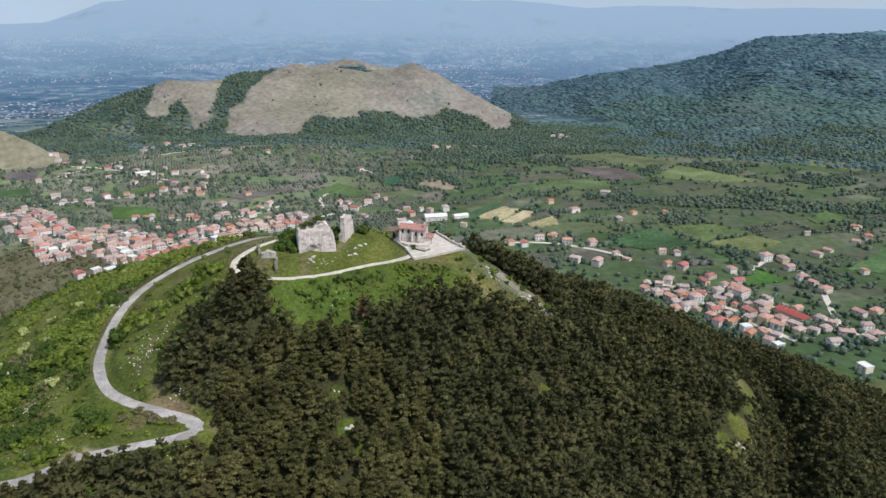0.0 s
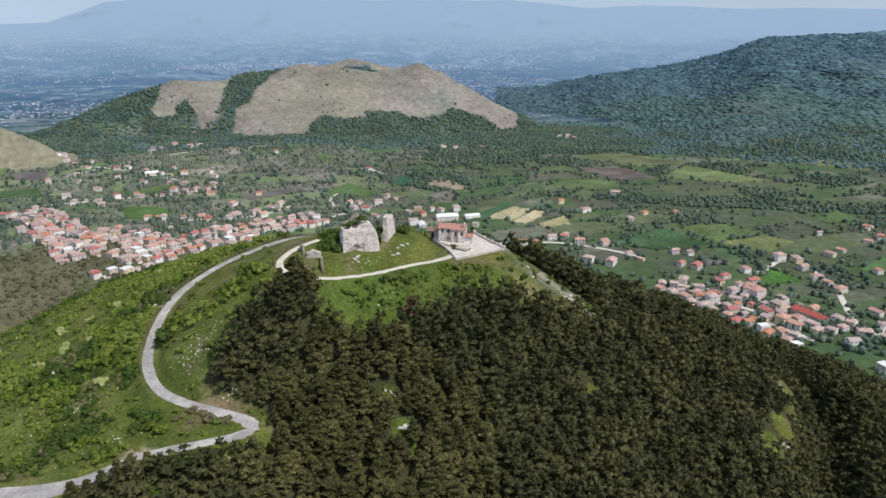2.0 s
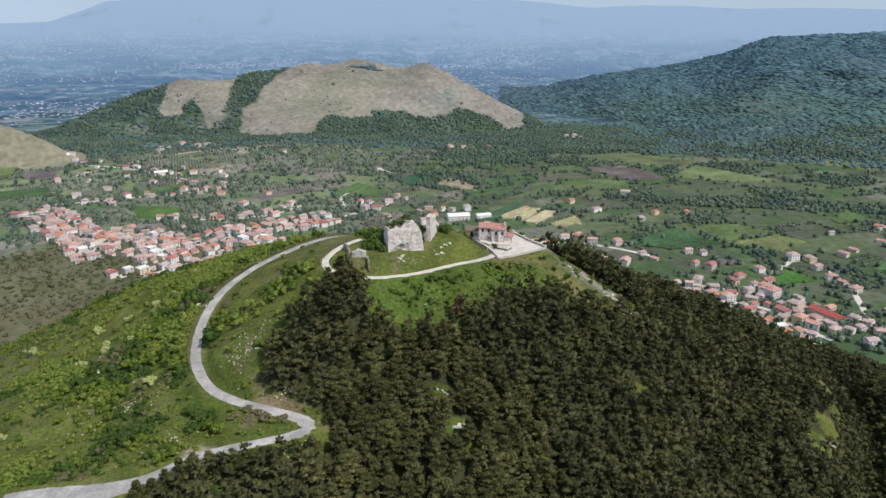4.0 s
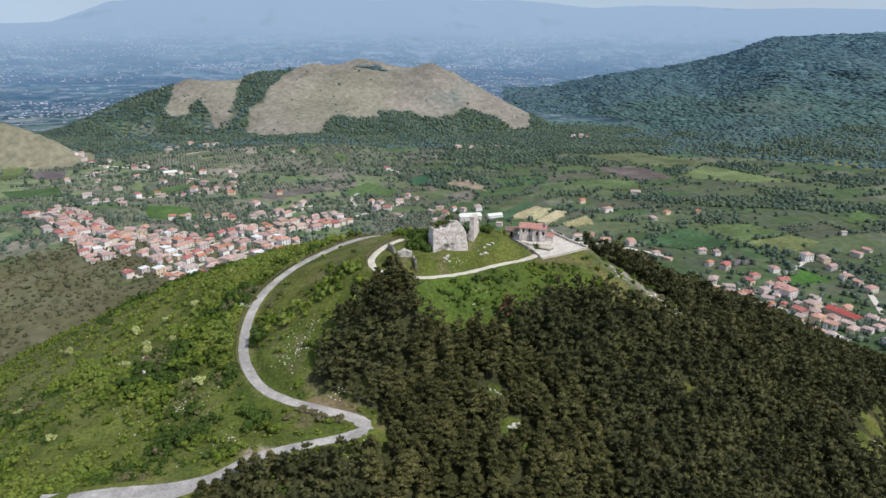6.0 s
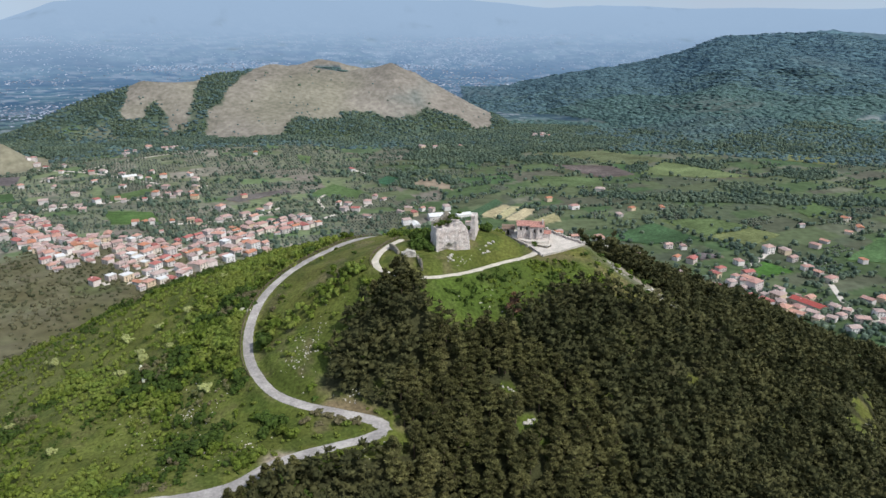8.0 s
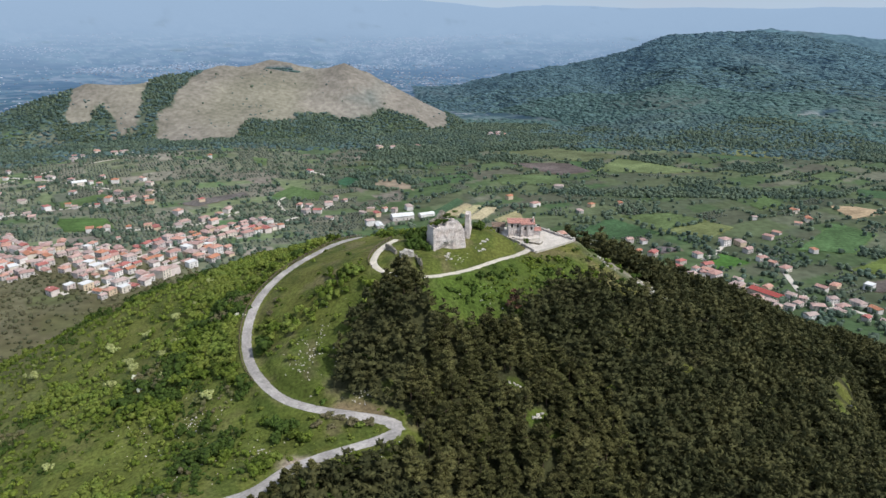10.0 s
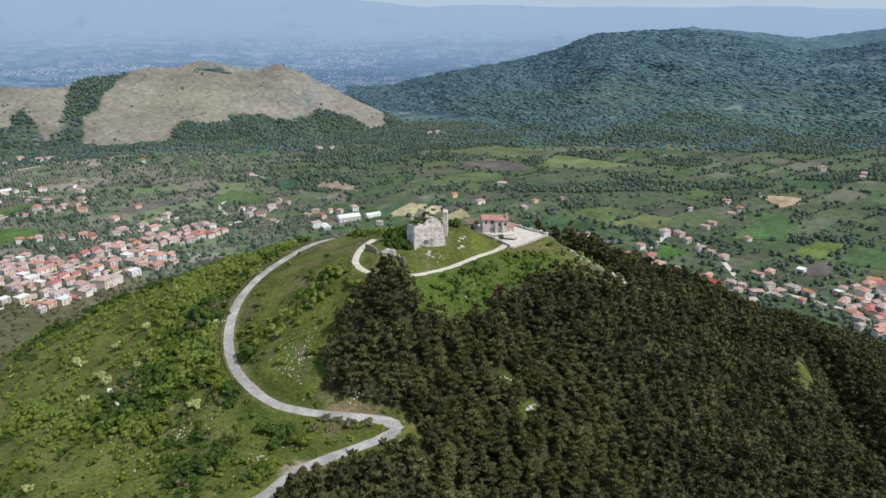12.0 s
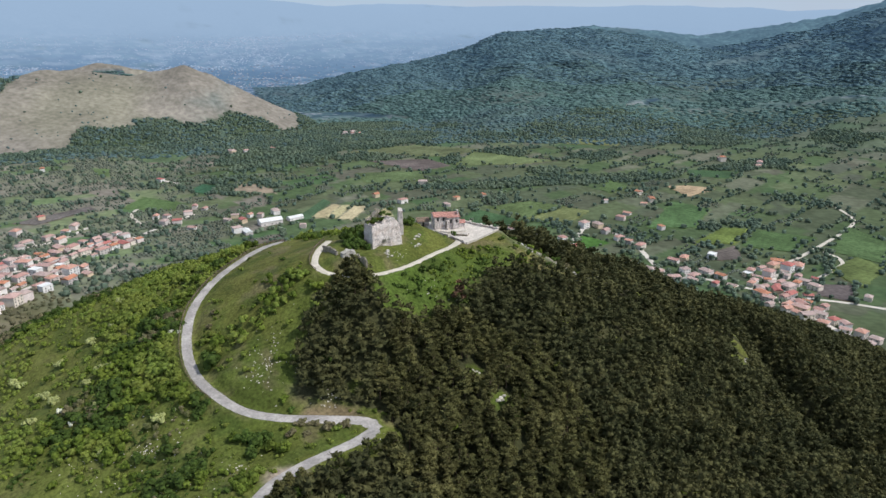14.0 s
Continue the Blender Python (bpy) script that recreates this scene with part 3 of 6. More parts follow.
def field_colours(x, y):
    big, edge, kind = cells(x, y, 78, 46, 0.35, 5)
    small, edge2, kind2 = cells(x, y, 38, 24, 0.35, 9)
    pick = np.where(big < 0.45, big / 0.45, small)
    table = np.array([(0.13, 0.165, 0.065), (0.105, 0.145, 0.055), (0.13, 0.14, 0.065), (0.165, 0.185, 0.08), (0.16, 0.15, 0.09), (0.105, 0.145, 0.055),
                      (0.19, 0.155, 0.105), (0.14, 0.165, 0.07), (0.095, 0.15, 0.055), (0.13, 0.135, 0.08), (0.15, 0.17, 0.075), (0.26, 0.22, 0.145)])
    c = table[np.clip((pick * len(table)).astype(int), 0, len(table) - 1)]
    c = np.where((x > 0)[..., None] & (c[..., :1] > c[..., 1:2]), c * np.array([0.78, 0.88, 0.78]), c)
    # less red, more blue: the valley's haze goes into the field colours
    return blend(c * np.array([0.66, 0.73, 0.93]), (0.118, 0.12, 0.094), 0.6 * (kind2 > 0.3) * (x < -60))


def mown(c, x, y):
    """The larger meadows and ploughed strips laid over the patchwork."""
    for poly, colour in MEADOWS:
        sel = inside(x, y, poly)
        rows = np.sin((x[sel] * 0.35 + y[sel] * 0.94) / 3.2)
        c[sel] = np.array(colour) * (0.78 + 0.14 * fbm(x[sel], y[sel], 25, 2, 140)[..., None] + 0.05 * rows[..., None])
    return c


QUARRY = [(-37, 975), (-27, 1003), (-4, 1006), (3, 985), (22, 972), (15, 945), (-12, 952)]


def paint(x, y):
    r = np.hypot(x, y)
    bald, mount, plain, wood = zones(x, y)
    c = field_colours(x, y)
    c = c * (1 + 0.4 * smooth(-50, -200, x))[..., None]
    c = blend(c, (0.056, 0.082, 0.042), smooth(120, 220, x) * smooth(1150, 850, np.hypot(x, y)) * 0.4)
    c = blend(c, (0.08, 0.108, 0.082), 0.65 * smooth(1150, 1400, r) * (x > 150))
    c = mown(blend(c, (0.066, 0.094, 0.052), wood * 0.9), x, y)
    c[inside(x + 9 * fbm(x, y, 22, 3, 203), y + 16 * fbm(x, y, 26, 3, 205), QUARRY)] = (0.25, 0.205, 0.155)
    c = blend(c, (0.06, 0.09, 0.06), 0.8 * (land(x, y) > 82) * (y > 1280) * (r < 2300))
    pn, pe, pk = cells(x, y, 80, 40, 0.2, 15)
    qn, qe, qk = cells(x, y, 36, 20, 0.5, 19)
    pn = np.where(pk < 0.5, qn, pn)
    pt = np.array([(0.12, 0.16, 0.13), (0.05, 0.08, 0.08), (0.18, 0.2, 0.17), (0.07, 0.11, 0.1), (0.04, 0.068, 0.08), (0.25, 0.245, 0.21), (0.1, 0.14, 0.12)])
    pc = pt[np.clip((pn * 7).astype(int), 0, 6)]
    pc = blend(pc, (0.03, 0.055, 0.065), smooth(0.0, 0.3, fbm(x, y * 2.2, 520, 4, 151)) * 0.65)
    # plain multiplied towards blue, haze painted into its colour
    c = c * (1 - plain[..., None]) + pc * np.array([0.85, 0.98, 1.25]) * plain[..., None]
    rock = np.array([(0.212, 0.196, 0.17)]) * (1 + 0.12 * fbm(x, y, 60, 4, 81)[..., None] + 0.16 * fbm(x, y, 9, 2, 82)[..., None])
    rock = rock * (1 + 0.2 * fbm(x * 0.2, land(x, y) * 6, 24, 3, 87)[..., None])
    rock = blend(rock, (0.16, 0.168, 0.1), smooth(-0.1, 0.5, fbm(x, y, 220, 3, 85)) * 0.35)
    rock = blend(rock, (0.19, 0.182, 0.125), smooth(140, 90, along(x, y, KNOLL)[0]) * 0.8)
    c = c * (1 - bald[..., None]) + rock * bald[..., None]
    # mountain green shifted blue, again haze in the base colour
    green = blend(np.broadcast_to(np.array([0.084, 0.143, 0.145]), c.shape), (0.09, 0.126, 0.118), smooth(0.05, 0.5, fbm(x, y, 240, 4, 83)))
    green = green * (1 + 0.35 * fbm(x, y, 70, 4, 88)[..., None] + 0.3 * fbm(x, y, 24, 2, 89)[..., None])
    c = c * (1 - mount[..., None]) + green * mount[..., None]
    # far range turned blue-grey by painted haze
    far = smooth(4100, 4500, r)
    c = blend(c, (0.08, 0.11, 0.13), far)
    # the castle hill
    c = blend(c, (0.098, 0.09, 0.046), smooth(180, 120, np.hypot(x + 335, y - 520)) * (0.75 + 0.25 * fbm(x, y, 30, 3, 155)))
    near = smooth(400, 320, np.hypot(x + 30, y - 200))
    a, b, d = fbm(x, y, 26, 4, 101), fbm(x, y, 7, 3, 105), fbm(x, y, 60, 3, 109)
    h = np.broadcast_to(np.array([0.094, 0.104, 0.026]), c.shape)
    h = blend(h, (0.118, 0.118, 0.036), smooth(-0.1, 0.5, a))
    h = blend(h, (0.06, 0.088, 0.017), smooth(0.0, 0.4, -d) * 0.8)
    h = blend(h, (0.15, 0.122, 0.075), smooth(0.2, 0.45, b + 0.3 * a) * 0.5)
    h = blend(h, (0.118, 0.134, 0.034), smooth(-85, -110, x) * 0.65)
    h = blend(h, (0.058, 0.096, 0.018), smooth(10, 4, along(x, y, [(-44, 191), (-28, 197), (-14, 206), (2, 212)])[0] + 4 * a) * 0.75)
    crag = smooth(9.0, 3.0, along(x, y, [(14, 223), (28, 214), (48, 214)])[0] + 11 * b)
    h = blend(h, (0.24, 0.215, 0.19), crag * 0.75)
    h = blend(h, (0.045, 0.072, 0.016), smooth(0.0, 0.35, fbm(x, y, 5, 3, 113) + 0.3 * d) * 0.55)
    # needle duff under the pines, darkened further with painted shade
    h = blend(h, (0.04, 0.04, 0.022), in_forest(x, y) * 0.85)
    h = blend(h, (0.30, 0.25, 0.205), smooth(4.5, 1.5, np.hypot((x + 85.5) * 0.7, y - 142.2) + 1.5 * b))
    h = blend(h, (0.20, 0.15, 0.095), smooth(3.5, 1.0, along(x, y, [(-76, 162.5), (-66, 158.5)])[0] + 2 * b) * 0.8)
    h = blend(h, (0.1, 0.1, 0.05), smooth(190, 150, land(x, y)) * (x < 0) * 0.7)
    return c * (1 - near[..., None]) + h * near[..., None]


# ---- ground: one sheet to the horizon ----
def sheet(name, rr, aa, mats, centre, label, haze):
    x, y = rr * np.sin(aa), rr * np.cos(aa)
    z = np.concatenate([ground(a, b) for a, b in zip(x, y)]).reshape(x.shape)
    nr, na = x.shape
    verts = np.stack([x, y, z], -1).reshape(-1, 3)
    i, j = np.meshgrid(np.arange(nr - 1), np.arange(na), indexing="ij")
    k = (j + 1) % na
    faces = np.stack([(i + 1) * na + j, (i + 1) * na + k, i * na + k, i * na + j], -1).reshape(-1, 4)
    far = (rr[:-1].ravel() > 450).astype(np.int32) if len(mats) > 1 else None
    me = array_mesh(name, verts, faces, mats, far)
    col = np.ones((len(verts), 4), np.float32)
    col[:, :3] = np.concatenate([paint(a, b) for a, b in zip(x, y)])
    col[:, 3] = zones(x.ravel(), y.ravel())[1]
    # haze painted as emission, stronger with distance, while the base colour dims
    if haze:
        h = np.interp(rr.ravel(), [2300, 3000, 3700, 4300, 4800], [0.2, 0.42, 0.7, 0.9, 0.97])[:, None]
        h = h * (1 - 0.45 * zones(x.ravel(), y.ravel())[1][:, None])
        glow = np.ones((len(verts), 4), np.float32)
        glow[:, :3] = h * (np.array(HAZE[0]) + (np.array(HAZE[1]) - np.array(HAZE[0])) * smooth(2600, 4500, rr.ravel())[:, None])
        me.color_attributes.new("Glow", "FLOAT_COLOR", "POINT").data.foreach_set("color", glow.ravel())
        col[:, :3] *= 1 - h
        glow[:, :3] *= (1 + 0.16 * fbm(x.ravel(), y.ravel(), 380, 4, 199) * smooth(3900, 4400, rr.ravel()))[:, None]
    me.color_attributes.new("Col", "FLOAT_COLOR", "POINT").data.foreach_set("color", col.ravel())
    me.polygons.foreach_set("use_smooth", np.ones(len(me.polygons), bool))
    return tagged(new(name, me), label, "ground" if not haze else "backdrop", kind="structure")


def build_ground():
    ang = np.radians(np.concatenate([np.arange(-44, 60, 0.19), np.arange(60, 316, 4.0)]))
    radii = [0.5, 60.0, 90.0]
    radii += list(np.arange(110, 330, 1.6))
    while radii[-1] < 4830:
        radii.append(radii[-1] * 1.0085)
    radii = np.array(radii)
    split = int(np.searchsorted(radii, 2300))
    rr, aa = np.meshgrid(radii, ang, indexing="ij")
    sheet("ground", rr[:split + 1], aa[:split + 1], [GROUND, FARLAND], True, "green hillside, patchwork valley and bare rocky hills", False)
    sheet("backdrop", rr[split:], aa[split:], [DISTANCE], False, "distant plain of fields running to far mountains, painted over with blue haze", True)


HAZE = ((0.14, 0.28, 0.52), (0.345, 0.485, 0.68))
build_ground()


def ribbon(name, line, mat, label, edge=0.0, seed=1, lift=0.02):
    rng = np.random.default_rng(seed)
    p = np.array(line)
    t = np.gradient(p[:, :2], axis=0)
    t /= np.hypot(t[:, 0], t[:, 1])[:, None]
    n = np.stack([-t[:, 1], t[:, 0]], -1)
    verts, cols = [], 5
    for i in range(len(p)):
        for k in range(cols):
            s = (k / (cols - 1) - 0.5) * p[i, 3]
            if k in (0, cols - 1):
                s *= 1 + rng.uniform(-edge, edge)
            verts.append((p[i, 0] + n[i, 0] * s, p[i, 1] + n[i, 1] * s, p[i, 2] + lift - (0.12 if k in (0, cols - 1) else 0)))
    faces = [(i * cols + k, i * cols + k + 1, (i + 1) * cols + k + 1, (i + 1) * cols + k) for i in range(len(p) - 1) for k in range(cols - 1)]
    return tagged(link_mesh(name, verts, [f[::-1] for f in faces], mat, smooth_shade=True), label, "road", kind="structure")


ribbon("road", ROADS[0], ASPHALT, "narrow worn grey asphalt road winding up the hillside", 0.05)
ribbon("gravel_path", ROADS[1], GRAVEL, "pale gravel path curving round the ruined tower's mound", 0.12)


# ---- fields with edges of their own, laid over the valley's ground ----
FIELD = material("field", (0.12, 0.16, 0.06), 0.95, 0.28, size=3.5, stain=26.0, bump=0.3, colour="Col", spec=0.05)


def field(quad, colour, n=12):
    """A field between four plan corners, following the ground."""
    u, v = [a.ravel() for a in np.meshgrid(np.linspace(0, 1, n), np.linspace(0, 1, n))]
    a, b, c, d = [np.array(q, float) for q in quad]
    p = a * ((1 - u) * (1 - v))[:, None] + b * (u * (1 - v))[:, None] + c * (u * v)[:, None] + d * ((1 - u) * v)[:, None]
    p = p + 2.0 * np.stack([fbm(p[:, 0], p[:, 1], 22, 2, 171), fbm(p[:, 0], p[:, 1], 22, 2, 172)], -1)
    i, j = [k.ravel() for k in np.meshgrid(np.arange(n - 1), np.arange(n - 1))]
    faces = np.stack([j * n + i, j * n + i + 1, (j + 1) * n + i + 1, (j + 1) * n + i], -1)
    q = np.array(quad, float)
    if sum(q[k - 1, 0] * q[k, 1] - q[k, 0] * q[k - 1, 1] for k in range(4)) < 0:
        faces = faces[:, ::-1]
    me = array_mesh("field", np.stack([p[:, 0], p[:, 1], land(p[:, 0], p[:, 1]) + 0.55], -1), faces, [FIELD])
    col = np.ones((n * n, 4), np.float32)
    # green and brown fields get a blue haze tint, pale ones none
    tint = np.array([0.95, 0.92, 0.85]) if colour[0] > 0.3 else np.array([0.78, 0.87, 1.1])
    col[:, :3] = (np.array(colour) * tint)[None] * (0.76 + 0.3 * fbm(p[:, 0], p[:, 1], 30, 3, 173) + 0.07 * np.sin(v * 40))[:, None]
    me.color_attributes.new("Col", "FLOAT_COLOR", "POINT").data.foreach_set("color", col.ravel())
    kind = "ploughed brown" if colour[0] > colour[1] and colour[0] < 0.3 else "pale mown" if colour[0] > 0.3 else "green"
    tagged(new("field", me), kind + " field among hedges and trees in the valley", "field", kind="structure")


for quad, colour in MEADOWS:
    field(quad, colour)


# ---- foliage ----
def tuft_cloud(rng, centres, radii, per, size, spiky=False):
    """Kites of leaf around each clump centre, facing roughly outwards, or needle brushes pointing outwards; verts and quads."""
    verts, faces = [], []
    for c, r in zip(centres, radii):
        for _ in range(per):
            d = rng.normal(size=3)
            d[2] = abs(d[2]) * 0.9 if rng.random() < 0.75 else d[2]
            d /= np.linalg.norm(d)
            p = c + d * r * rng.uniform(0.75, 1.08)
            nrm = d + rng.normal(size=3) * 0.5
            nrm /= np.linalg.norm(nrm)
            u = np.cross(nrm, rng.normal(size=3))
            u /= np.linalg.norm(u)
            v = np.cross(nrm, u)
            a, b = size * rng.uniform(0.7, 1.3), size * rng.uniform(0.45, 0.8)
            if spiky:
                u = d + rng.normal(size=3) * 0.45 + np.array([0, 0, 0.25])
                u /= np.linalg.norm(u)
                v = np.cross(u, rng.normal(size=3) + np.array([0, 0, 0.8]))
                v /= np.linalg.norm(v)
                nrm = np.cross(u, v)
                p = c + d * r * rng.uniform(0.6, 0.95)
                a, b = size * rng.uniform(0.9, 1.5), size * rng.uniform(0.4, 0.65)
            k = len(verts)
            verts += [p - u * a, p - v * b + nrm * 0.15 * size, p + u * a, p + v * b + nrm * 0.15 * size]
            faces.append((k, k + 1, k + 2, k + 3))
    return np.array(verts), np.array(faces)


def cores(rng, centres, radii, shrink):
    """A rough eight-sided lump inside each clump, as quads with a doubled corner-free ring."""
    verts, faces = [], []
    for c, r in zip(centres, radii):
        k = len(verts)
        for q in ((-1, -1, -1), (1, -1, -1), (1, 1, -1), (-1, 1, -1), (-1, -1, 1), (1, -1, 1), (1, 1, 1), (-1, 1, 1)):
            verts.append(c + np.array(q) * 0.62 * r * shrink * rng.uniform(0.75, 1.25, 3))
        for f in ((4, 5, 6, 7), (0, 1, 5, 4), (1, 2, 6, 5), (2, 3, 7, 6), (3, 0, 4, 7)):
            faces.append(tuple(k + i for i in f))
    return np.array(verts), np.array(faces)


def join(*meshes):
    verts, faces, k = [], [], 0
    for v, f in meshes:
        verts.append(v)
        faces.append(f + k)
        k += len(v)
    return np.concatenate(verts), np.concatenate(faces)


def pine_crown(seed, clumps=15, per=20, size=0.42):
    """A crown about 5 m across and 6.5 m high above its foot, layered and uneven."""
    rng = np.random.default_rng(seed)
    centres, radii = [], []
    wide = (14 / clumps) ** 0.3
    for i in range(clumps):
        u = i / (clumps - 1)
        zc = 2.4 + 4.8 * u
        reach = 2.2 * (1 - u) ** 0.65 * rng.uniform(0.5, 1.05)
        a = 2.4 * i + rng.uniform(-0.5, 0.5)
        centres.append(np.array([reach * math.cos(a), reach * math.sin(a), zc + rng.uniform(-0.5, 0.5)]))
        r = rng.uniform(0.9, 1.3) * (1.2 - 0.45 * u) * wide
        radii.append(np.array([r, r, r * 0.5]))
    return join(tuft_cloud(rng, centres, radii, per, size, True), cores(rng, centres, radii, 0.7))


def shrub_crown(seed, clumps=4, per=11, size=0.27):
    """A low round bush about 2 m across and 1.5 m high."""
    rng = np.random.default_rng(seed)
    centres = [np.array([0.6 * rng.normal() * 0.8, 0.6 * rng.normal() * 0.8, rng.uniform(0.35, 1.0)]) for _ in range(clumps)]
    radii = [np.array([1, 1, 0.85]) * rng.uniform(0.4, 0.65) for _ in range(clumps)]
    return join(tuft_cloud(rng, centres, radii, per, size), cores(rng, centres, radii, 0.9))


def far_crown(seed, clumps=1, per=5):
    """A broad tree of the valley, a metre across and high, to be scaled."""
    rng = np.random.default_rng(seed)
    centres = [np.array([rng.uniform(-0.1, 0.1), rng.uniform(-0.1, 0.1), rng.uniform(0.45, 0.55)]) for _ in range(clumps)]
    radii = [np.array([rng.uniform(0.36, 0.5), rng.uniform(0.36, 0.5), rng.uniform(0.38, 0.48)]) for _ in range(clumps)]
    return join(tuft_cloud(rng, centres, radii, per, 0.24), cores(rng, centres, radii, 1.05))


def scatter(name, kinds, places, mat, label, category):
    """Many plants joined into one object: places are rows of x, y, z, width scale, height scale, turn."""
    places = np.asarray(places)
    vs, fs, k = [], [], 0
    pick = np.random.default_rng(7).integers(0, len(kinds), len(places))
    for i, (v, f) in enumerate(kinds):
        p = places[pick == i]
        if not len(p):
            continue
        c, s = np.cos(p[:, 5])[:, None], np.sin(p[:, 5])[:, None]
        x = (v[None, :, 0] * c - v[None, :, 1] * s) * p[:, 3:4] + p[:, 0:1]
        y = (v[None, :, 0] * s + v[None, :, 1] * c) * p[:, 3:4] + p[:, 1:2]
        z = v[None, :, 2] * p[:, 4:5] + p[:, 2:3]
        vs.append(np.stack([x, y, z], -1).reshape(-1, 3))
        fs.append((f[None] + (np.arange(len(p)) * len(v))[:, None, None]).reshape(-1, 4) + k)
        k += len(p) * len(v)
    return tagged(new(name, array_mesh(name, np.concatenate(vs), np.concatenate(fs), [mat])), label, category, kind="stuff")


def trunk_mesh(h, r, seed, mat=None):
    """A tapered, slightly bent trunk with four limbs."""
    rng = random.Random(seed)
    bm = bmesh.new()

    def limb(a, b, ra, rb, sides=6):
        ax = (b - a).normalized()
        u = ax.orthogonal().normalized()
        w = ax.cross(u)
        rings = [[bm.verts.new(p + (u * math.cos(t) + w * math.sin(t)) * q) for t in [6.283 * i / sides for i in range(sides)]] for p, q in ((a, ra), (b, rb))]
        for i in range(sides):
            bm.faces.new((rings[0][i], rings[0][(i + 1) % sides], rings[1][(i + 1) % sides], rings[1][i]))

    mid = Vector((rng.uniform(-0.2, 0.2), rng.uniform(-0.2, 0.2), h * 0.5))
    top = Vector((rng.uniform(-0.3, 0.3), rng.uniform(-0.3, 0.3), h))
    limb(Vector((0, 0, -0.4)), mid, r, r * 0.75)
    limb(mid, top, r * 0.75, r * 0.3)
    for i in range(4):
        a = mid.lerp(top, 0.15 + 0.2 * i)
        t = 1.7 * i + rng.uniform(0, 1)
        limb(a, a + Vector((math.cos(t), math.sin(t), 0.45)) * h * 0.16, r * 0.35, r * 0.12, 5)
    return bm


def jittered(x0, y0, x1, y1, step, seed, jitter=0.42):
    rng = np.random.default_rng(seed)
    gx, gy = np.meshgrid(np.arange(x0, x1, step), np.arange(y0, y1, step))
    x = gx.ravel() + rng.uniform(-jitter, jitter, gx.size) * step
    y = gy.ravel() + rng.uniform(-jitter, jitter, gx.size) * step
    return x, y, rng


# pines of the hill's southern and eastern slopes
px, py, prng = jittered(-112, 100, 262, 306, 3.25, 11)
keep = in_forest(px, py) & (ground(px, py) > 92) & (np.hypot(px, py) > 112) & (prng.random(len(px)) < 0.96)
px, py = px[keep], py[keep]
pz = ground(px, py)
order = np.argsort(np.hypot(px + 30, py - 150))
low = np.clip((along(px, py, ROADS[0])[0] - 1.0) / 6.0, 0.6, 1.0)
PINE_KINDS = [pine_crown(200 + i, 15, 34, 0.33) for i in range(6)]
pine_meshes = [array_mesh("crown", v, f, [PINE]) for v, f in PINE_KINDS]
protos = []
for i, me in enumerate(pine_meshes):
    bm = trunk_mesh(7.4, 0.16, 300 + i)
    t = empty("pine_tree", pose(0, 0, 0), "dark green pine tree with a layered uneven crown on the slope", "tree", "pines on the hill")
    part("trunk", bm, BARK, t)
    c = new("crown", me)
    c.parent = t
    protos.append(t)
NEAR_PINES = 280
for n, i in enumerate(order[:NEAR_PINES]):
    s = prng.uniform(0.62, 1.12) * low[i]
    m = pose(px[i], py[i], pz[i] - 0.1, prng.uniform(-4, 4), prng.uniform(-4, 4), prng.uniform(0, 360)) @ Matrix.Diagonal((s * prng.uniform(1.0, 1.25), s * prng.uniform(1.0, 1.25), s * prng.uniform(0.85, 1.1), 1))
    if n < len(protos):
        protos[n].matrix_basis = m
    else:
        o = copy_thing(protos[n % len(protos)], pose(0, 0, 0))
        o.matrix_basis = m
for n, (x, y) in enumerate(((-82.5, 138.0), (-85.5, 136.4), (-88, 134.6), (-90.5, 132.2), (-92.5, 129.4), (-94.5, 126.8), (-86, 132.5), (-90, 127.5), (-81, 136))):
    o = copy_thing(protos[n % len(protos)], pose(0, 0, 0))
    s = prng.uniform(0.58, 0.78)
    o.matrix_basis = pose(x, y, float(ground(x, y)[0]) - 0.1, 0, 0, 70 * n) @ Matrix.Diagonal((s * 1.15, s * 1.1, s * 0.95, 1))
for n, (x, y, s) in enumerate(((-61.5, 190.5, 0.95), (-58.0, 192.2, 1.12), (-55.0, 191.6, 0.95), (-64.5, 188.8, 0.85), (-59.5, 188.0, 1.0), (-53.2, 189.8, 0.9), (-56.6, 188.6, 1.0))):
    copy_thing(protos[n % len(protos)], pose(0, 0, 0)).matrix_basis = pose(x, y, gz(x, y) - 0.1, 0, 0, 50 * n) @ Matrix.Diagonal((s, s * 1.05, s, 1))
rest = order[NEAR_PINES:]
FAR_PINES = [pine_crown(260 + i, 6, 9, 0.58) for i in range(6)]
sc = prng.uniform(0.72, 1.2, len(rest)) * low[rest] * np.where((px[rest] > 8) & (px[rest] < 80) & (py[rest] > 224), 1.3, 1.0)
scatter("pine_forest", FAR_PINES, np.stack([px[rest], py[rest], pz[rest] - 0.1, sc, sc * prng.uniform(0.85, 1.1, len(rest)), prng.uniform(0, 6.28, len(rest))], -1),
        PINES, "dense dark pine forest on the hill's flanks", "forest")

# shrubs of the open slopes
bx, by, brng = jittered(-250, 112, 30, 350, 2.0, 12, 0.5)
bn = fbm(bx, by, 24, 3, 121) + 0.4 * fbm(bx, by, 8, 2, 123)
dens = smooth(-0.14, 0.16, bn) * 0.75 + 0.06
dens = np.where(bx < -92, smooth(-0.4, 0.0, bn) * 0.8 + 0.2, dens)
mound = inside(bx, by, [(-64, 204), (-56, 196.5), (-41, 200), (-32, 205.5), (-24, 211), (-14, 221), (-18, 238), (-40, 236), (-60, 222)])
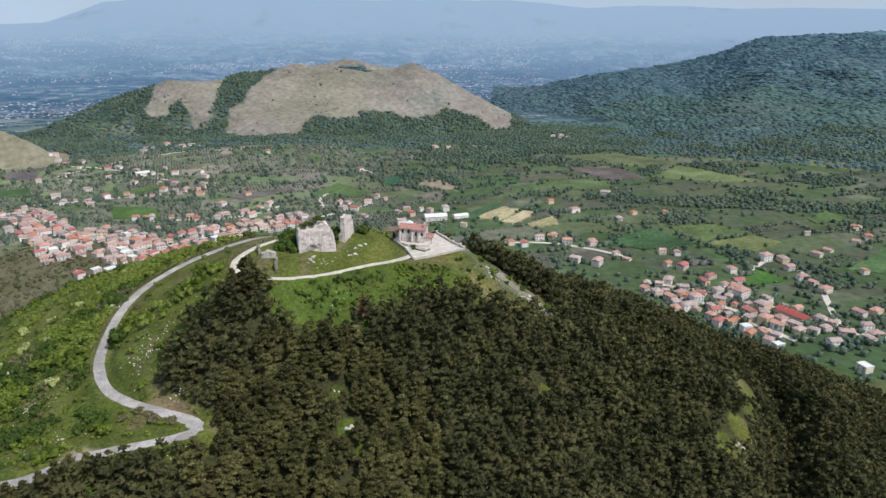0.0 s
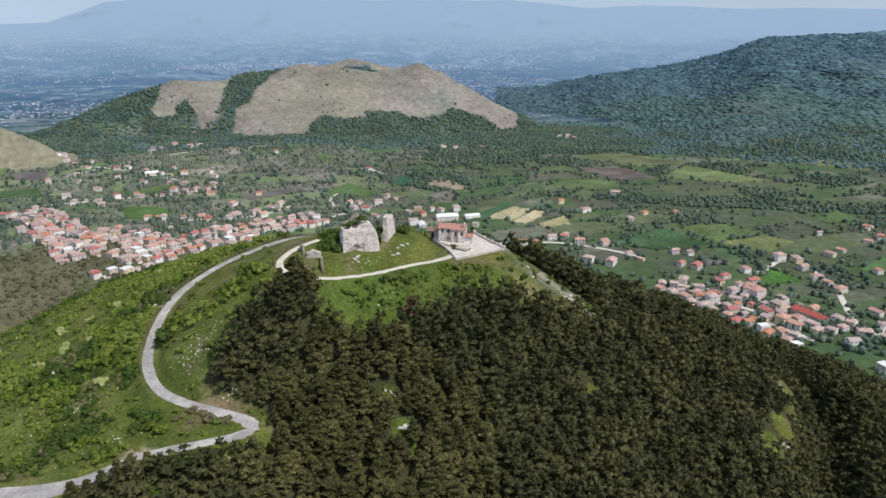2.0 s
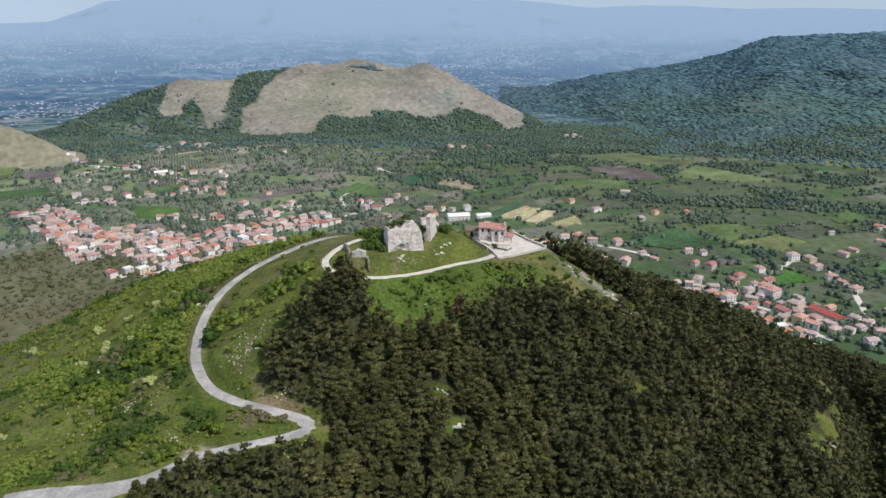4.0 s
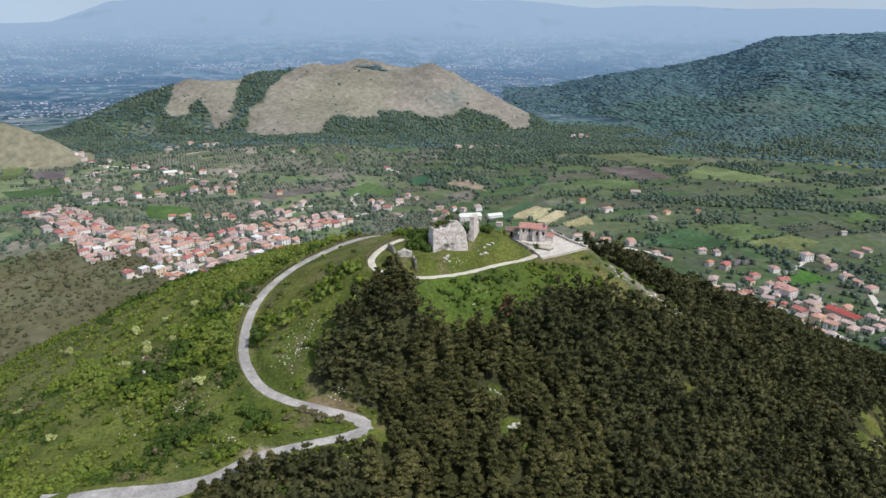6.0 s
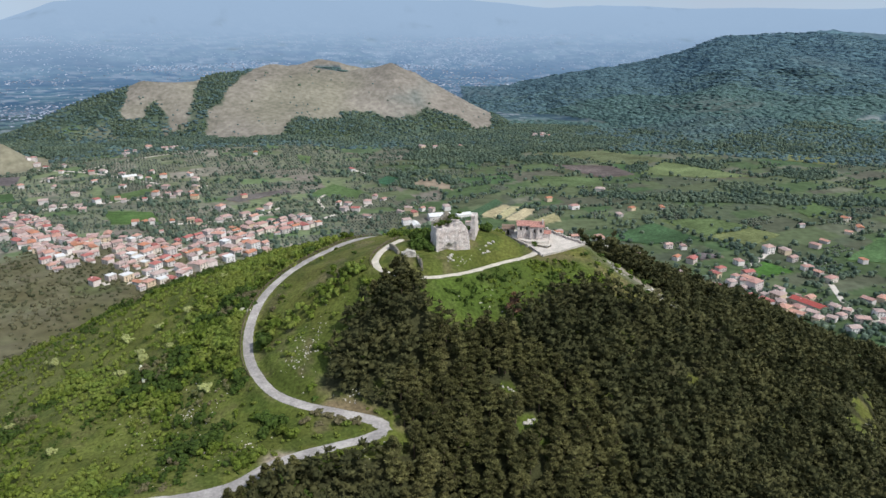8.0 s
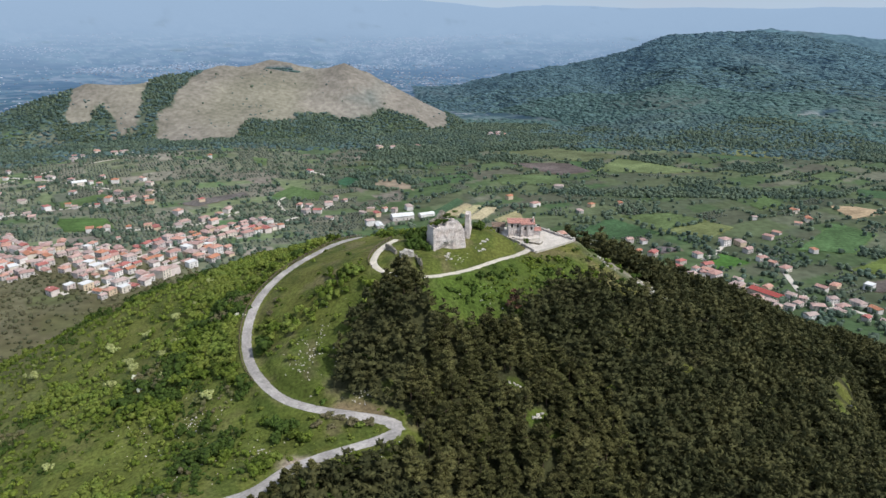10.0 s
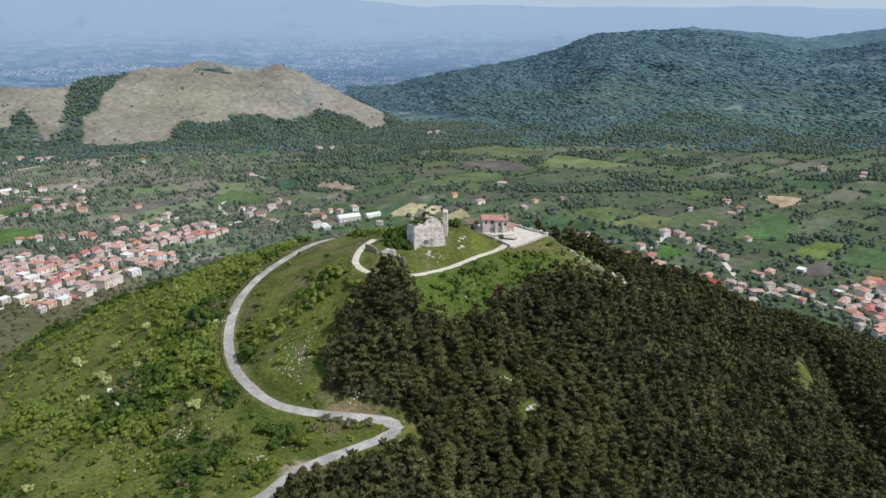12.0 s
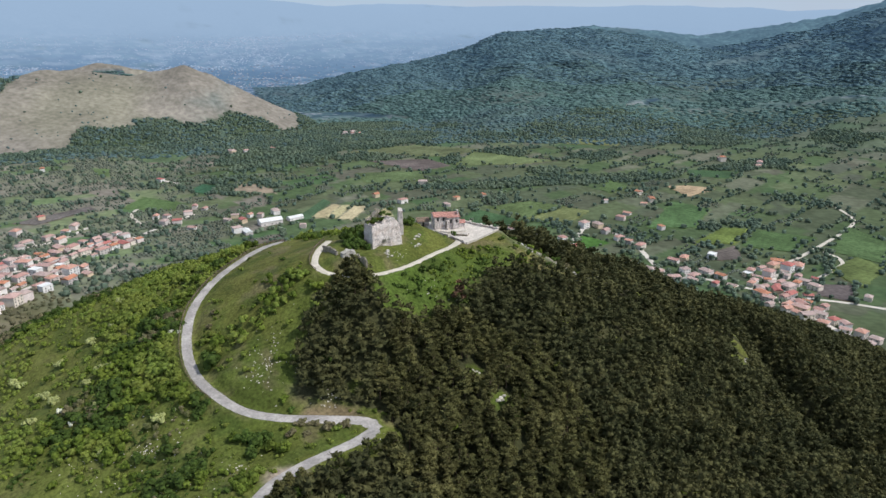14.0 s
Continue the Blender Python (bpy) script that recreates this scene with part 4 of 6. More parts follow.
bank = inside(bx, by, [(-45, 194.5), (-40, 197), (-30, 202), (-20, 210), (-12, 215.5), (2, 216), (6, 208), (-8, 203), (-18, 197), (-28, 190), (-40, 188)])
dens = np.where(bank, 0.35 + 0.65 * smooth(-0.25, 0.05, fbm(bx, by, 8, 2, 127)), np.where((bx > -58) & (by > 190) & (by < 235), dens * 0.35, dens))
dens = np.where(mound, 0.0, dens)
inner = inside(bx, by, [(-100, 188), (-101, 214), (-92, 234), (-76, 252), (-62, 262), (-56, 232), (-66, 210), (-66, 196), (-70, 184), (-84, 180)])
band = along(bx, by, [(-94, 203), (-86, 200), (-78, 200), (-70, 206)])[0] < 5.5
dens = np.where(inner, np.where(band, 0.75, dens * 0.3), dens)
dens = np.where(inside(bx, by, FOREST), 0.06, dens)
dens = np.where((bx < -104) & (by > 195), np.maximum(dens, 0.3 + 0.5 * smooth(-0.1, 0.1, bn)), dens)
dens = np.where((bx < -122) & (by > 150), np.maximum(dens, 0.35 + 0.5 * smooth(-0.15, 0.1, bn)), dens)
dens = np.where((bx > -98) & (by > 160) & (by < 186) & (bx < -60), dens * 0.25, dens)
road_gap = np.minimum(along(bx, by, ROADS[0])[0] - along(bx, by, ROADS[0])[1][1] * 0.5, along(bx, by, ROADS[1])[0] - 1.8)
lot = along(bx, by, TERRACE + TERRACE[:1])[0]
bs = brng.uniform(0.3, 1.0, len(bx)) ** 1.4 * (1.0 + 1.5 * smooth(0.0, 0.35, bn)) * (1 + 0.6 * smooth(-90, -118, bx))
bs = np.minimum(bs, 1.9 + 0.4 * brng.random(len(bs)))
bs = np.where(bank, np.clip(bs * 1.3, 0.8, 1.5), bs)
keep = (brng.random(len(bx)) < dens) & (road_gap > 0.3 + bs * 0.9) & ~inside(bx, by, TERRACE) & (lot > 1.5) & (np.hypot(bx + 30, by - 200) < 300) & (land(bx, by) > 105)
bx, by, bs, bn, road_gap = bx[keep], by[keep], bs[keep], bn[keep], road_gap[keep]
bz = ground(bx, by)
SHRUB_KINDS = [shrub_crown(400 + i, 6, 18, 0.18) for i in range(6)]
LOW_SHRUBS = [shrub_crown(420 + i, 3, 13, 0.21) for i in range(6)]
TINY_SHRUBS = [shrub_crown(440 + i, 2, 8, 0.27) for i in range(6)]
tint = 1.2 * fbm(bx, by, 22, 3, 131) + brng.uniform(-0.18, 0.18, len(bx))
tint = np.where((bx > -45) & (by > 190) & (by < 215), -0.2 + 0.35 * fbm(bx, by, 7, 2, 133), tint)
sort = np.where(tint > 0.2, 1, np.where(tint < -0.62, 2, np.where(tint < -0.2, 3, 0)))
LEAVES = [(SHRUB, "leafy bright green shrub"), (YELLOW, "yellow-green leafy shrub"), (TWIGS, "brownish half-bare shrub"), (THICKET, "dark green dense shrub")]
shrub_meshes = [[array_mesh("shrub", v, f, [mat]) for v, f in SHRUB_KINDS] for mat, _ in LEAVES]
near_road = np.argsort(np.abs(road_gap) - 3 * bs)
for n, i in enumerate(near_road[:240]):
    ob = new("shrub", shrub_meshes[sort[i]][n % 6])
    ob.matrix_basis = pose(bx[i], by[i], bz[i] - 0.1, 0, 0, brng.uniform(0, 360)) @ Matrix.Diagonal((bs[i], bs[i], bs[i] * brng.uniform(0.8, 1.2), 1))
    tagged(ob, LEAVES[sort[i]][1] + " on the grassy slope by the road", "shrub", "shrubs by the road")
for k, (mat, text) in enumerate(LEAVES):
    left = near_road[240:][sort[near_road[240:]] == k]
    rows = np.stack([bx[left], by[left], bz[left] - 0.1, bs[left], bs[left] * brng.uniform(0.7, 1.2, len(left)), brng.uniform(0, 6.28, len(left))], -1)
    small = (bs[left] < 0.95) | (bx[left] < -190)
    scatter("scrub", LOW_SHRUBS, rows[~small], mat, text + "s scattered over the hillside", "scrub")
    scatter("scrub", TINY_SHRUBS, rows[small], mat, "small " + text + "s scattered over the hillside", "scrub")

STREETS = [  # plan lines, rows of houses on each side, share of plots built on
    ([(-524, 812), (-474, 783), (-393, 680), (-340, 605)], 2, 0.95), ([(-393, 680), (-338, 686), (-301, 654)], 2, 0.95), ([(-470, 740), (-420, 690), (-372, 640)], 1, 0.8),
    ([(-312, 606), (-270, 659), (-223, 728), (-183, 770), (-150, 798)], 2, 0.95), ([(-287, 562), (-262, 598), (-232, 640), (-196, 690)], 2, 0.9),
    ([(-330, 760), (-241, 792), (-202, 854)], 1, 0.55), ([(-514, 854), (-410, 895), (-338, 923), (-322, 969)], 1, 0.5), ([(-591, 1062), (-504, 1038), (-390, 981)], 1, 0.4),
    ([(-305, 566), (-300, 560)], 1, 0.9),
    ([(-150, 800), (-115, 852), (-90, 880)], 0, 0.0), ([(52, 719), (107, 717), (152, 697), (187, 671)], 0, 0.0),
    ([(344, 634), (341, 589), (316, 507), (333, 487), (358, 429), (373, 407), (400, 387), (421, 364), (450, 330)], 0, 0.0), ([(276, 618), (298, 636), (322, 661)], 0, 0.0),
    ([(186, 600), (247, 571), (265, 557), (283, 534), (295, 503), (313, 487), (333, 487)], 1, 0.8), ([(190, 552), (225, 544), (241, 527), (243, 507), (262, 471)], 2, 0.9),
    ([(373, 407), (395, 455), (452, 492)], 1, 0.85), ([(358, 429), (340, 380), (330, 310)], 1, 0.9),
    ([(-508, 1175), (-466, 1189), (-420, 1210)], 1, 0.4), ([(-126, 1072), (-100, 1040)], 1, 0.5), ([(-20, 1240), (60, 1260)], 1, 0.5), ([(215, 1380), (250, 1385)], 1, 0.8)]
# trees of the valley: woods, hedgerows and groves
FAR_KINDS = [far_crown(500 + i) for i in range(8)]
vx, vy, vrng = jittered(-900, 380, 1500, 1650, 5.4, 13, 0.5)
az = np.degrees(np.arctan2(vx + 40, vy))
keep = (az > -40) & (az < 60) & (np.hypot(vx + 30, vy - 200) > 230) & (np.hypot(vx, vy) < 1650)
vx, vy = vx[keep], vy[keep]
bald, mount, plain, wood = zones(vx, vy)
_, edge, kind = cells(vx, vy, 78, 46, 0.35, 5)
_, edge2, kind2 = cells(vx, vy, 38, 24, 0.35, 9)
meadow = sum(inside(vx, vy, q) for q, _ in MEADOWS)
p = np.where(meadow > 0, 0.004, 0.006 + 0.93 * wood + 0.8 * (edge < 2.6) * (kind > np.where(vx > 40, 0.45, 0.4)) + 0.5 * (edge2 < 1.8) * (kind2 > np.where(vx > 40, 0.85, 0.6)))
p = np.where((meadow == 0) & (vx > 110) & (np.hypot(vx, vy) < 950), p + 0.35 * smooth(0.1, 0.35, fbm(vx, vy, 60, 3, 139)), p)
rim = np.min([along(vx, vy, list(q) + [q[0]])[0] for q, _ in MEADOWS], axis=0)
p = np.where((rim < 2.6) & (vx > 130), 0.3, p)
lanes = np.min([along(vx, vy, q)[0] for q, rows, _ in STREETS if rows], axis=0)
p = np.where((lanes < 45) & (meadow == 0), np.maximum(p, 0.14), p)
p = p * (1 - bald * 0.998) * (1 - mount)
p = np.where(inside(vx, vy, QUARRY), 0.08, p)
draw = vrng.random(len(vx))
trees = draw < p
slope = smooth(180, 130, np.hypot(vx + 335, vy - 520))
trees &= slope < 0.3
hill_bush = (~trees) & (slope > 0.3) & (draw < 0.45 + 0.5 * smooth(-0.2, 0.2, fbm(vx, vy, 36, 3, 137)))
vz = land(vx, vy)


def tree_rows(sel, lo, hi, tall):
    s = vrng.uniform(lo, hi, sel.sum())
    return np.stack([vx[sel], vy[sel], vz[sel] - 0.3, s, s * vrng.uniform(0.8, 1.2, sel.sum()) * tall, vrng.uniform(0, 6.28, sel.sum())], -1)


scatter("valley_trees", FAR_KINDS, tree_rows(trees, 3.4, 7.4, 0.85), WOODS, "broadleaved trees in woods and hedgerows of the valley", "trees")
def grove_rows():
    """Olive trees planted in rows across the groves."""
    gu, gv = np.meshgrid(np.arange(-900, 1300, 4.2), np.arange(200, 1500, 6.4))
    gu = gu.ravel() + vrng.uniform(-0.7, 0.7, gu.size)
    gv = gv.ravel() + vrng.uniform(-0.5, 0.5, gv.size)
    c, s = math.cos(0.35), math.sin(0.35)
    x, y = c * gu - s * gv, s * gu + c * gv
    a = np.degrees(np.arctan2(x + 40, y))
    sel = (a > -36) & (a < 50) & (y > 480) & (np.hypot(x, y) < 1380) & (np.hypot(x + 30, y - 200) > 300) & (np.hypot(x + 335, y - 520) > 175)
    x, y = x[sel], y[sel]
    _, e, k = cells(x, y, 38, 24, 0.35, 9)
    b, m, _, w = zones(x, y)
    thin = smooth(-0.5, 0.1, fbm(x, y, 70, 3, 191))
    sel = (k > np.where(x < -60, 0.3, 0.85)) & (e > 2) & (b < 0.3) & (m < 0.3) & (w < 0.5) & (vrng.random(len(x)) < 0.5 + 0.45 * thin) & (sum(inside(x, y, q) for q, _ in MEADOWS) == 0)
    x, y = x[sel], y[sel]
    s = vrng.uniform(2.3, 4.3, len(x))
    return np.stack([x, y, land(x, y) - 0.3, s, s * vrng.uniform(0.6, 0.95, len(x)), vrng.uniform(0, 6.28, len(x))], -1)


OLIVES = grove_rows()
SMALL_KINDS = [far_crown(560 + i, 1, 4) for i in range(6)]
scatter("olive_grove", SMALL_KINDS, OLIVES, GROVE, "grey-green olive trees in rows between the fields", "trees")

scatter("hillside_bushes", FAR_KINDS, tree_rows(hill_bush, 2.0, 5.0, 0.6), SCRUBWOOD, "dark low bushes dotted over the dry hillside", "bushes")

# woods of the mountain and of the bare hills' feet
WIDE = [far_crown(540 + i, 1, 2) for i in range(6)]
DOMES = [cores(np.random.default_rng(580 + i), [np.array([0, 0, 0.45])], [np.array([0.55, 0.55, 0.5])], 1.25) for i in range(6)]
wx, wy, wrng = jittered(-1100, 1050, 2700, 2960, 9.6, 14, 0.5)
az = np.degrees(np.arctan2(wx + 40, wy))
r = np.hypot(wx, wy)
keep = (az > -36) & (az < 56) & (r > 1250) & (r < 2960)
wx, wy, r = wx[keep], wy[keep], r[keep]
bald, mount, plain, wood = zones(wx, wy)
p = np.maximum(mount * (0.86 - 0.6 * smooth(0.1, 0.5, fbm(wx, wy, 240, 4, 83))), (1 - bald) * (1 - mount) * np.where((wx > -300) & (wx < -100), smooth(2000, 1900, r), smooth(1850, 1650, r)) * 0.95)
keep = (wrng.random(len(wx)) < p * (1 - 0.9985 * bald))
wx, wy, r = wx[keep], wy[keep], r[keep] + 120 * fbm(wx[keep], wy[keep], 200, 3, 197)
s = wrng.uniform(6.5, 12.5, len(wx)) * np.interp(r, [1500, 2000], [1.0, 1.3])
rows = np.stack([wx, wy, land(wx, wy) - 0.8, s, s * np.interp(r, [1500, 1900], [0.38, 0.14]) * wrng.uniform(0.85, 1.2, len(wx)), wrng.uniform(0, 6.28, len(wx))], -1)
# bands of distance, each with more haze in its leaf colour
for near, far, mat, label in ((0, 1650, HIGHWOODS, "green woods with a slight blue haze tint on the mountain's foot and the hill"), (1650, 2050, HAZYWOODS, "woods tinted blue-green for haze, covering the mountain's long slope"), (2050, 9999, FARWOODS, "woods tinted blue for haze, high on the mountain")):
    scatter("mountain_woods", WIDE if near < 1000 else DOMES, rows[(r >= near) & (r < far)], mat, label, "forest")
hx, hy, hrng = jittered(-620, 1290, 160, 1700, 9.0, 15, 0.5)
share = zones(hx, hy)[0]
keep = (share > 0.5) & (hrng.random(len(hx)) < 0.015 + 0.2 * smooth(0.2, 0.5, fbm(hx, hy, 60, 3, 195)) + 0.12 * smooth(1420, 1340, hy))
hx, hy = hx[keep], hy[keep]
s = hrng.uniform(1.8, 5.0, len(hx))
scatter("hill_bushes", WIDE, np.stack([hx, hy, land(hx, hy) - 0.4, s, s * 0.7, hrng.uniform(0, 6.28, len(hx))], -1), HIGHWOODS, "dark bushes dotted over the bare hill", "bushes")
print("pines", len(px), "scrub", len(bx), "trees", int(trees.sum()), len(OLIVES), "woods", len(wx))


# ---- houses of the two villages ----
def house(name, w, d, h, roof, label, windows=2, storeys=2, tiles=None, walls=None):
    t = empty(name, pose(0, 0, 0), label, "house", "village houses")
    part("wall", box_mesh(-w / 2, -d / 2, -3.0, w / 2, d / 2, h), walls or PLASTER, t)
    bm = bmesh.new()
    o, rise = 0.5, d * 0.2
    inset = {"gable": 0.0, "hip": d * 0.45}.get(roof, 0)
    if roof == "flat":
        box(bm, -w / 2 - 0.2, -d / 2 - 0.2, h + 0.004, w / 2 + 0.2, d / 2 + 0.2, h + 0.5)
    else:
        a = [bm.verts.new(p) for p in ((-w / 2 - o, -d / 2 - o, h - 0.1), (w / 2 + o, -d / 2 - o, h - 0.1), (w / 2 + o, d / 2 + o, h - 0.1), (-w / 2 - o, d / 2 + o, h - 0.1))]
        b = [bm.verts.new((v.co.x, v.co.y, h + 0.12)) for v in a]
        r = [bm.verts.new((-w / 2 - o + inset, 0, h + rise + 0.2)), bm.verts.new((w / 2 + o - inset, 0, h + rise + 0.2))]
        bm.faces.new(a[::-1])
        for i in range(4):
            bm.faces.new((a[i], a[(i + 1) % 4], b[(i + 1) % 4], b[i]))
        bm.faces.new((b[0], b[1], r[1], r[0]))
        bm.faces.new((b[2], b[3], r[0], r[1]))
        bm.faces.new((b[1], b[2], r[1]))
        bm.faces.new((b[3], b[0], r[0]))
    part("roof", bm, tiles or ROOFING, t)
    pane = None
    for s in range(storeys):
        for side in (-1, 1):
            for i in range(windows):
                x = (i - (windows - 1) / 2) * w / windows
                if pane is None:
                    ob = part("window", box_mesh(-0.55, -0.08, -0.7, 0.55, 0.06, 0.7), GLASS, t)
                    pane = ob.data
                else:
                    ob = new("window", pane)
                    ob.parent = t
                ob.matrix_basis = pose(x, side * d / 2, 1.6 + 2.9 * s)
    part("door", box_mesh(-0.5, -0.06, 0, 0.5, 0.06, 2.1), DARK, t).matrix_basis = pose(w * 0.02 + w / (2 * windows) * (1 if windows % 2 else 0.0), -d / 2 - 0.03, 0.0)
    if roof != "flat":
        bm = box_mesh(-0.35, -0.35, 0, 0.35, 0.35, 1.5)
        box(bm, -0.45, -0.45, 1.504, 0.45, 0.45, 1.65)
        part("chimney", bm, PLASTER, t).matrix_basis = pose(w * 0.22, d * 0.15, h + 0.3)
    return t


HOUSES = [house("house", 11, 9, 6.2, "hip", "two-storey plastered house with a hipped tile roof"),
          house("house", 13, 9, 6.4, "gable", "two-storey plastered house with a gabled tile roof", 3),
          house("house", 9, 8, 5.8, "gable", "small gabled house with clay tiles", 2),
          house("house", 15, 10, 6.5, "hip", "broad plastered house with a hipped tile roof", 3),
          house("house", 10, 7, 3.4, "gable", "low single-storey house with a gabled tile roof", 2, 1),
          house("house", 12, 11, 9.2, "hip", "three-storey plastered house with a hipped tile roof", 3, 3),
          house("house", 11, 9, 6.6, "flat", "plain two-storey house with a flat roof", 2, 2, WHITE)]
HOUSES.append(house("house", 34, 12, 5.6, "gable", "long low building with a dark red tile roof", 6, 1, REDTILES))
HOUSES.append(house("house", 15, 12, 11.4, "hip", "tall four-storey plastered apartment house with a hipped tile roof", 4, 4))
SHED = house("shed", 26, 13, 5.0, "gable", "long low farm shed with a pale sheet roof", 3, 1, WHITE)
WEST_HOMES = [(-572, 972), (-544, 999), (-528, 972), (-483, 931), (-501, 1033), (-481, 990), (-439, 890), (-418, 903), (-437, 843), (-506, 892), (-433, 963), (-417, 1035), (-393, 1012), (-358, 1021), (-342, 991), (-397, 961), (-376, 922), (-372, 952), (-347, 922), (-320, 901), (-618, 1110), (-602, 1086), (-558, 1077), (-285, 1136), (-258, 904), (-272, 836), (-292, 780), (-271, 753), (-475, 1205), (-491, 1144), (-347, 763), (-340, 769), (-309, 726), (-621, 1100), (-584, 1074)]
EAST_HOMES = [(-133, 871), (-124, 842), (-121, 867), (-110, 843), (-97, 881), (-95, 815), (-88, 907), (-77, 899), (-55, 833), (-45, 849), (-38, 824), (-28, 845), (24, 779), (122, 739), (138, 878), (163, 840), (270, 825), (232, 826), (209, 802), (218, 919), (211, 1374), (713, 888), (743, 835), (105, 729), (119, 731), (86, 706), (72, 712), (133, 716), (159, 710), (131, 656), (151, 647), (176, 676), (184, 661), (225, 683), (239, 678), (219, 645), (231, 636), (474, 768), (462, 726), (403, 742), (466, 761), (443, 716), (398, 687), (379, 673), (710, 879), (730, 825)]
VILLAGE_HOMES = [(275, 628), (249, 611), (238, 597), (254, 590), (269, 597), (262, 582), (214, 548), (206, 565), (194, 555), (204, 537), (196, 545), (222, 535), (230, 537), (229, 518), (234, 511), (216, 519), (209, 531), (226, 504), (234, 494), (242, 508), (244, 484), (270, 484), (293, 490), (284, 461), (316, 470), (282, 419), (338, 658), (334, 636), (335, 611), (337, 596), (340, 580), (358, 533), (401, 626), (215, 558), (186, 566), (178, 575), (222, 526), (247, 520), (252, 502), (219, 508), (241, 571)]
HAMLET_HOMES = [(342, 529), (348, 490), (352, 475), (327, 454), (334, 442), (382, 474), (386, 465), (393, 481), (411, 486), (413, 459), (445, 474), (415, 439), (405, 438), (436, 446), (411, 424), (386, 429), (376, 433), (342, 416), (337, 404), (350, 390), (340, 375), (337, 385), (343, 359), (363, 373), (336, 331), (335, 318), (337, 308), (320, 300), (430, 387), (362, 448), (372, 455), (360, 432), (395, 447), (424, 470), (421, 452), (353, 403), (364, 390), (326, 392), (349, 366), (330, 345), (322, 322), (365, 408), (400, 466)]


def joined(name, places, protos, label):
    """The farther houses: walls and roofs of the same patterns in one mesh."""
    vs, fs, ms, k = [], [], [], 0
    for kind, m in places:
        for slot, ob in [(("wall", "roof").index(c.name.split(".")[0]), c) for c in protos[kind].children if c.name.split(".")[0] in ("wall", "roof")]:
            me = ob.data
            for v in me.vertices:
                vs.append(tuple(m @ v.co))
            for f in me.polygons:
                fs.append(tuple(k + i for i in f.vertices))
                ms.append(slot)
            k += len(me.vertices)
    ob = link_mesh(name, vs, fs, PLASTERS)
    ob.data.materials.append(ROOFINGS)
    ob.data.polygons.foreach_set("material_index", ms)
    return tagged(ob, label, "houses", kind="stuff")


def build_villages():
    rng = random.Random(21)
    plots = [(x, y, rng.choices(range(7), (5, 5, 5, 2, 4, 1, 1))[0], rng.uniform(0, 180), rng.uniform(0.62, 0.9)) for x, y in WEST_HOMES + EAST_HOMES]
    plots += [(x, y, rng.choices(range(7), (5, 6, 4, 4, 3, 1, 2))[0], rng.choice((20, 110)) + rng.uniform(-14, 14), rng.uniform(0.6, 0.8)) for x, y in VILLAGE_HOMES + HAMLET_HOMES]
    plots += [(-48, 786, 6, 15, 0.95), (3, 849, 3, 100, 0.8), (-16, 841, 6, 60, 0.7), (257, 561, 8, 30, 0.8), (262, 531, 5, 120, 0.85), (281, 517, 7, 118, 0.8), (430, 473, 5, 20, 0.85), (388, 528, 6, 30, 0.8), (322, 661, 5, 15, 0.8)]
    for line, rows, share in STREETS:
        p = spline(line, 4.0)
        t = np.gradient(p, axis=0)
        dist = np.concatenate([[0], np.cumsum(np.hypot(*np.diff(p, axis=0).T))])
        for row in range(rows):
            for side in (-1, 1):
                s = rng.uniform(0, 8)
                while s < dist[-1]:
                    kind = rng.choices(range(7), (5, 5, 5, 2, 4, 1, 1))[0]
                    step = (11, 12, 9, 14, 9.5, 12, 11)[kind] * (1 if p[0][0] < 100 else 0.95)
                    x, y = np.interp(s, dist, p[:, 0]), np.interp(s, dist, p[:, 1])
                    dx, dy = np.interp(s, dist, t[:, 0]), np.interp(s, dist, t[:, 1])
                    n = math.hypot(dx, dy)
                    off = side * (7.5 + (11 if p[0][0] < 100 else 11) * row + rng.uniform(-2.5, 3.5))
                    hx, hy = x - dy / n * off, y + dx / n * off
                    s += step * rng.uniform(0.85, 1.3) + (0 if share > 0.7 else rng.uniform(0, 24))
                    if rng.random() > share or any((hx - a[0]) ** 2 + (hy - a[1]) ** 2 < (68 if hx < 100 else 60) for a in plots):
                        continue
                    turn = math.degrees(math.atan2(dy, dx)) + rng.choice((0, 0, 90, 90, 180)) + rng.uniform(-14, 14)
                    plots.append((hx, hy, kind, turn, rng.uniform(0.6, 0.88) if hx < 100 else rng.uniform(0.6, 0.8)))
    plots.sort(key=lambda a: math.hypot(a[0] + 50, a[1]))
    used, far = set(), []
    for i, (hx, hy, kind, turn, size) in enumerate(plots):
        m = pose(hx, hy, gz(hx, hy) + 0.1, 0, 0, turn) @ Matrix.Scale(size, 4)
        if kind not in used:
            used.add(kind)
            HOUSES[kind].matrix_basis = m
        elif i < 295:
            copy_thing(HOUSES[kind], pose(0, 0, 0)).matrix_basis = m
        else:
            far.append((kind, m))
    if far:
        joined("far_houses", far, HOUSES, "plastered houses with clay tile roofs in the farther village lanes")
    for i, (hx, hy, turn, size) in enumerate(((-9, 808, 12, 1.0), (-38, 779, 102, 0.62), (21, 815, 20, 0.7), (-440, 1010, 30, 0.72))):
        m = pose(hx, hy, gz(hx, hy) + 0.1, 0, 0, turn) @ Matrix.Scale(size, 4)
        if i == 0:
            SHED.matrix_basis = m
        else:
            copy_thing(SHED, m)
    return plots


BUILT = build_villages()
print("houses", len(BUILT))

for line, rows, share in STREETS:
    p = spline(line, 6.0)
    ribbon("street", [(q[0], q[1], z + 0.3, 5.0) for q, z in zip(p, land(p[:, 0], p[:, 1]))], PAVING, "pale narrow street between the houses", 0.1)
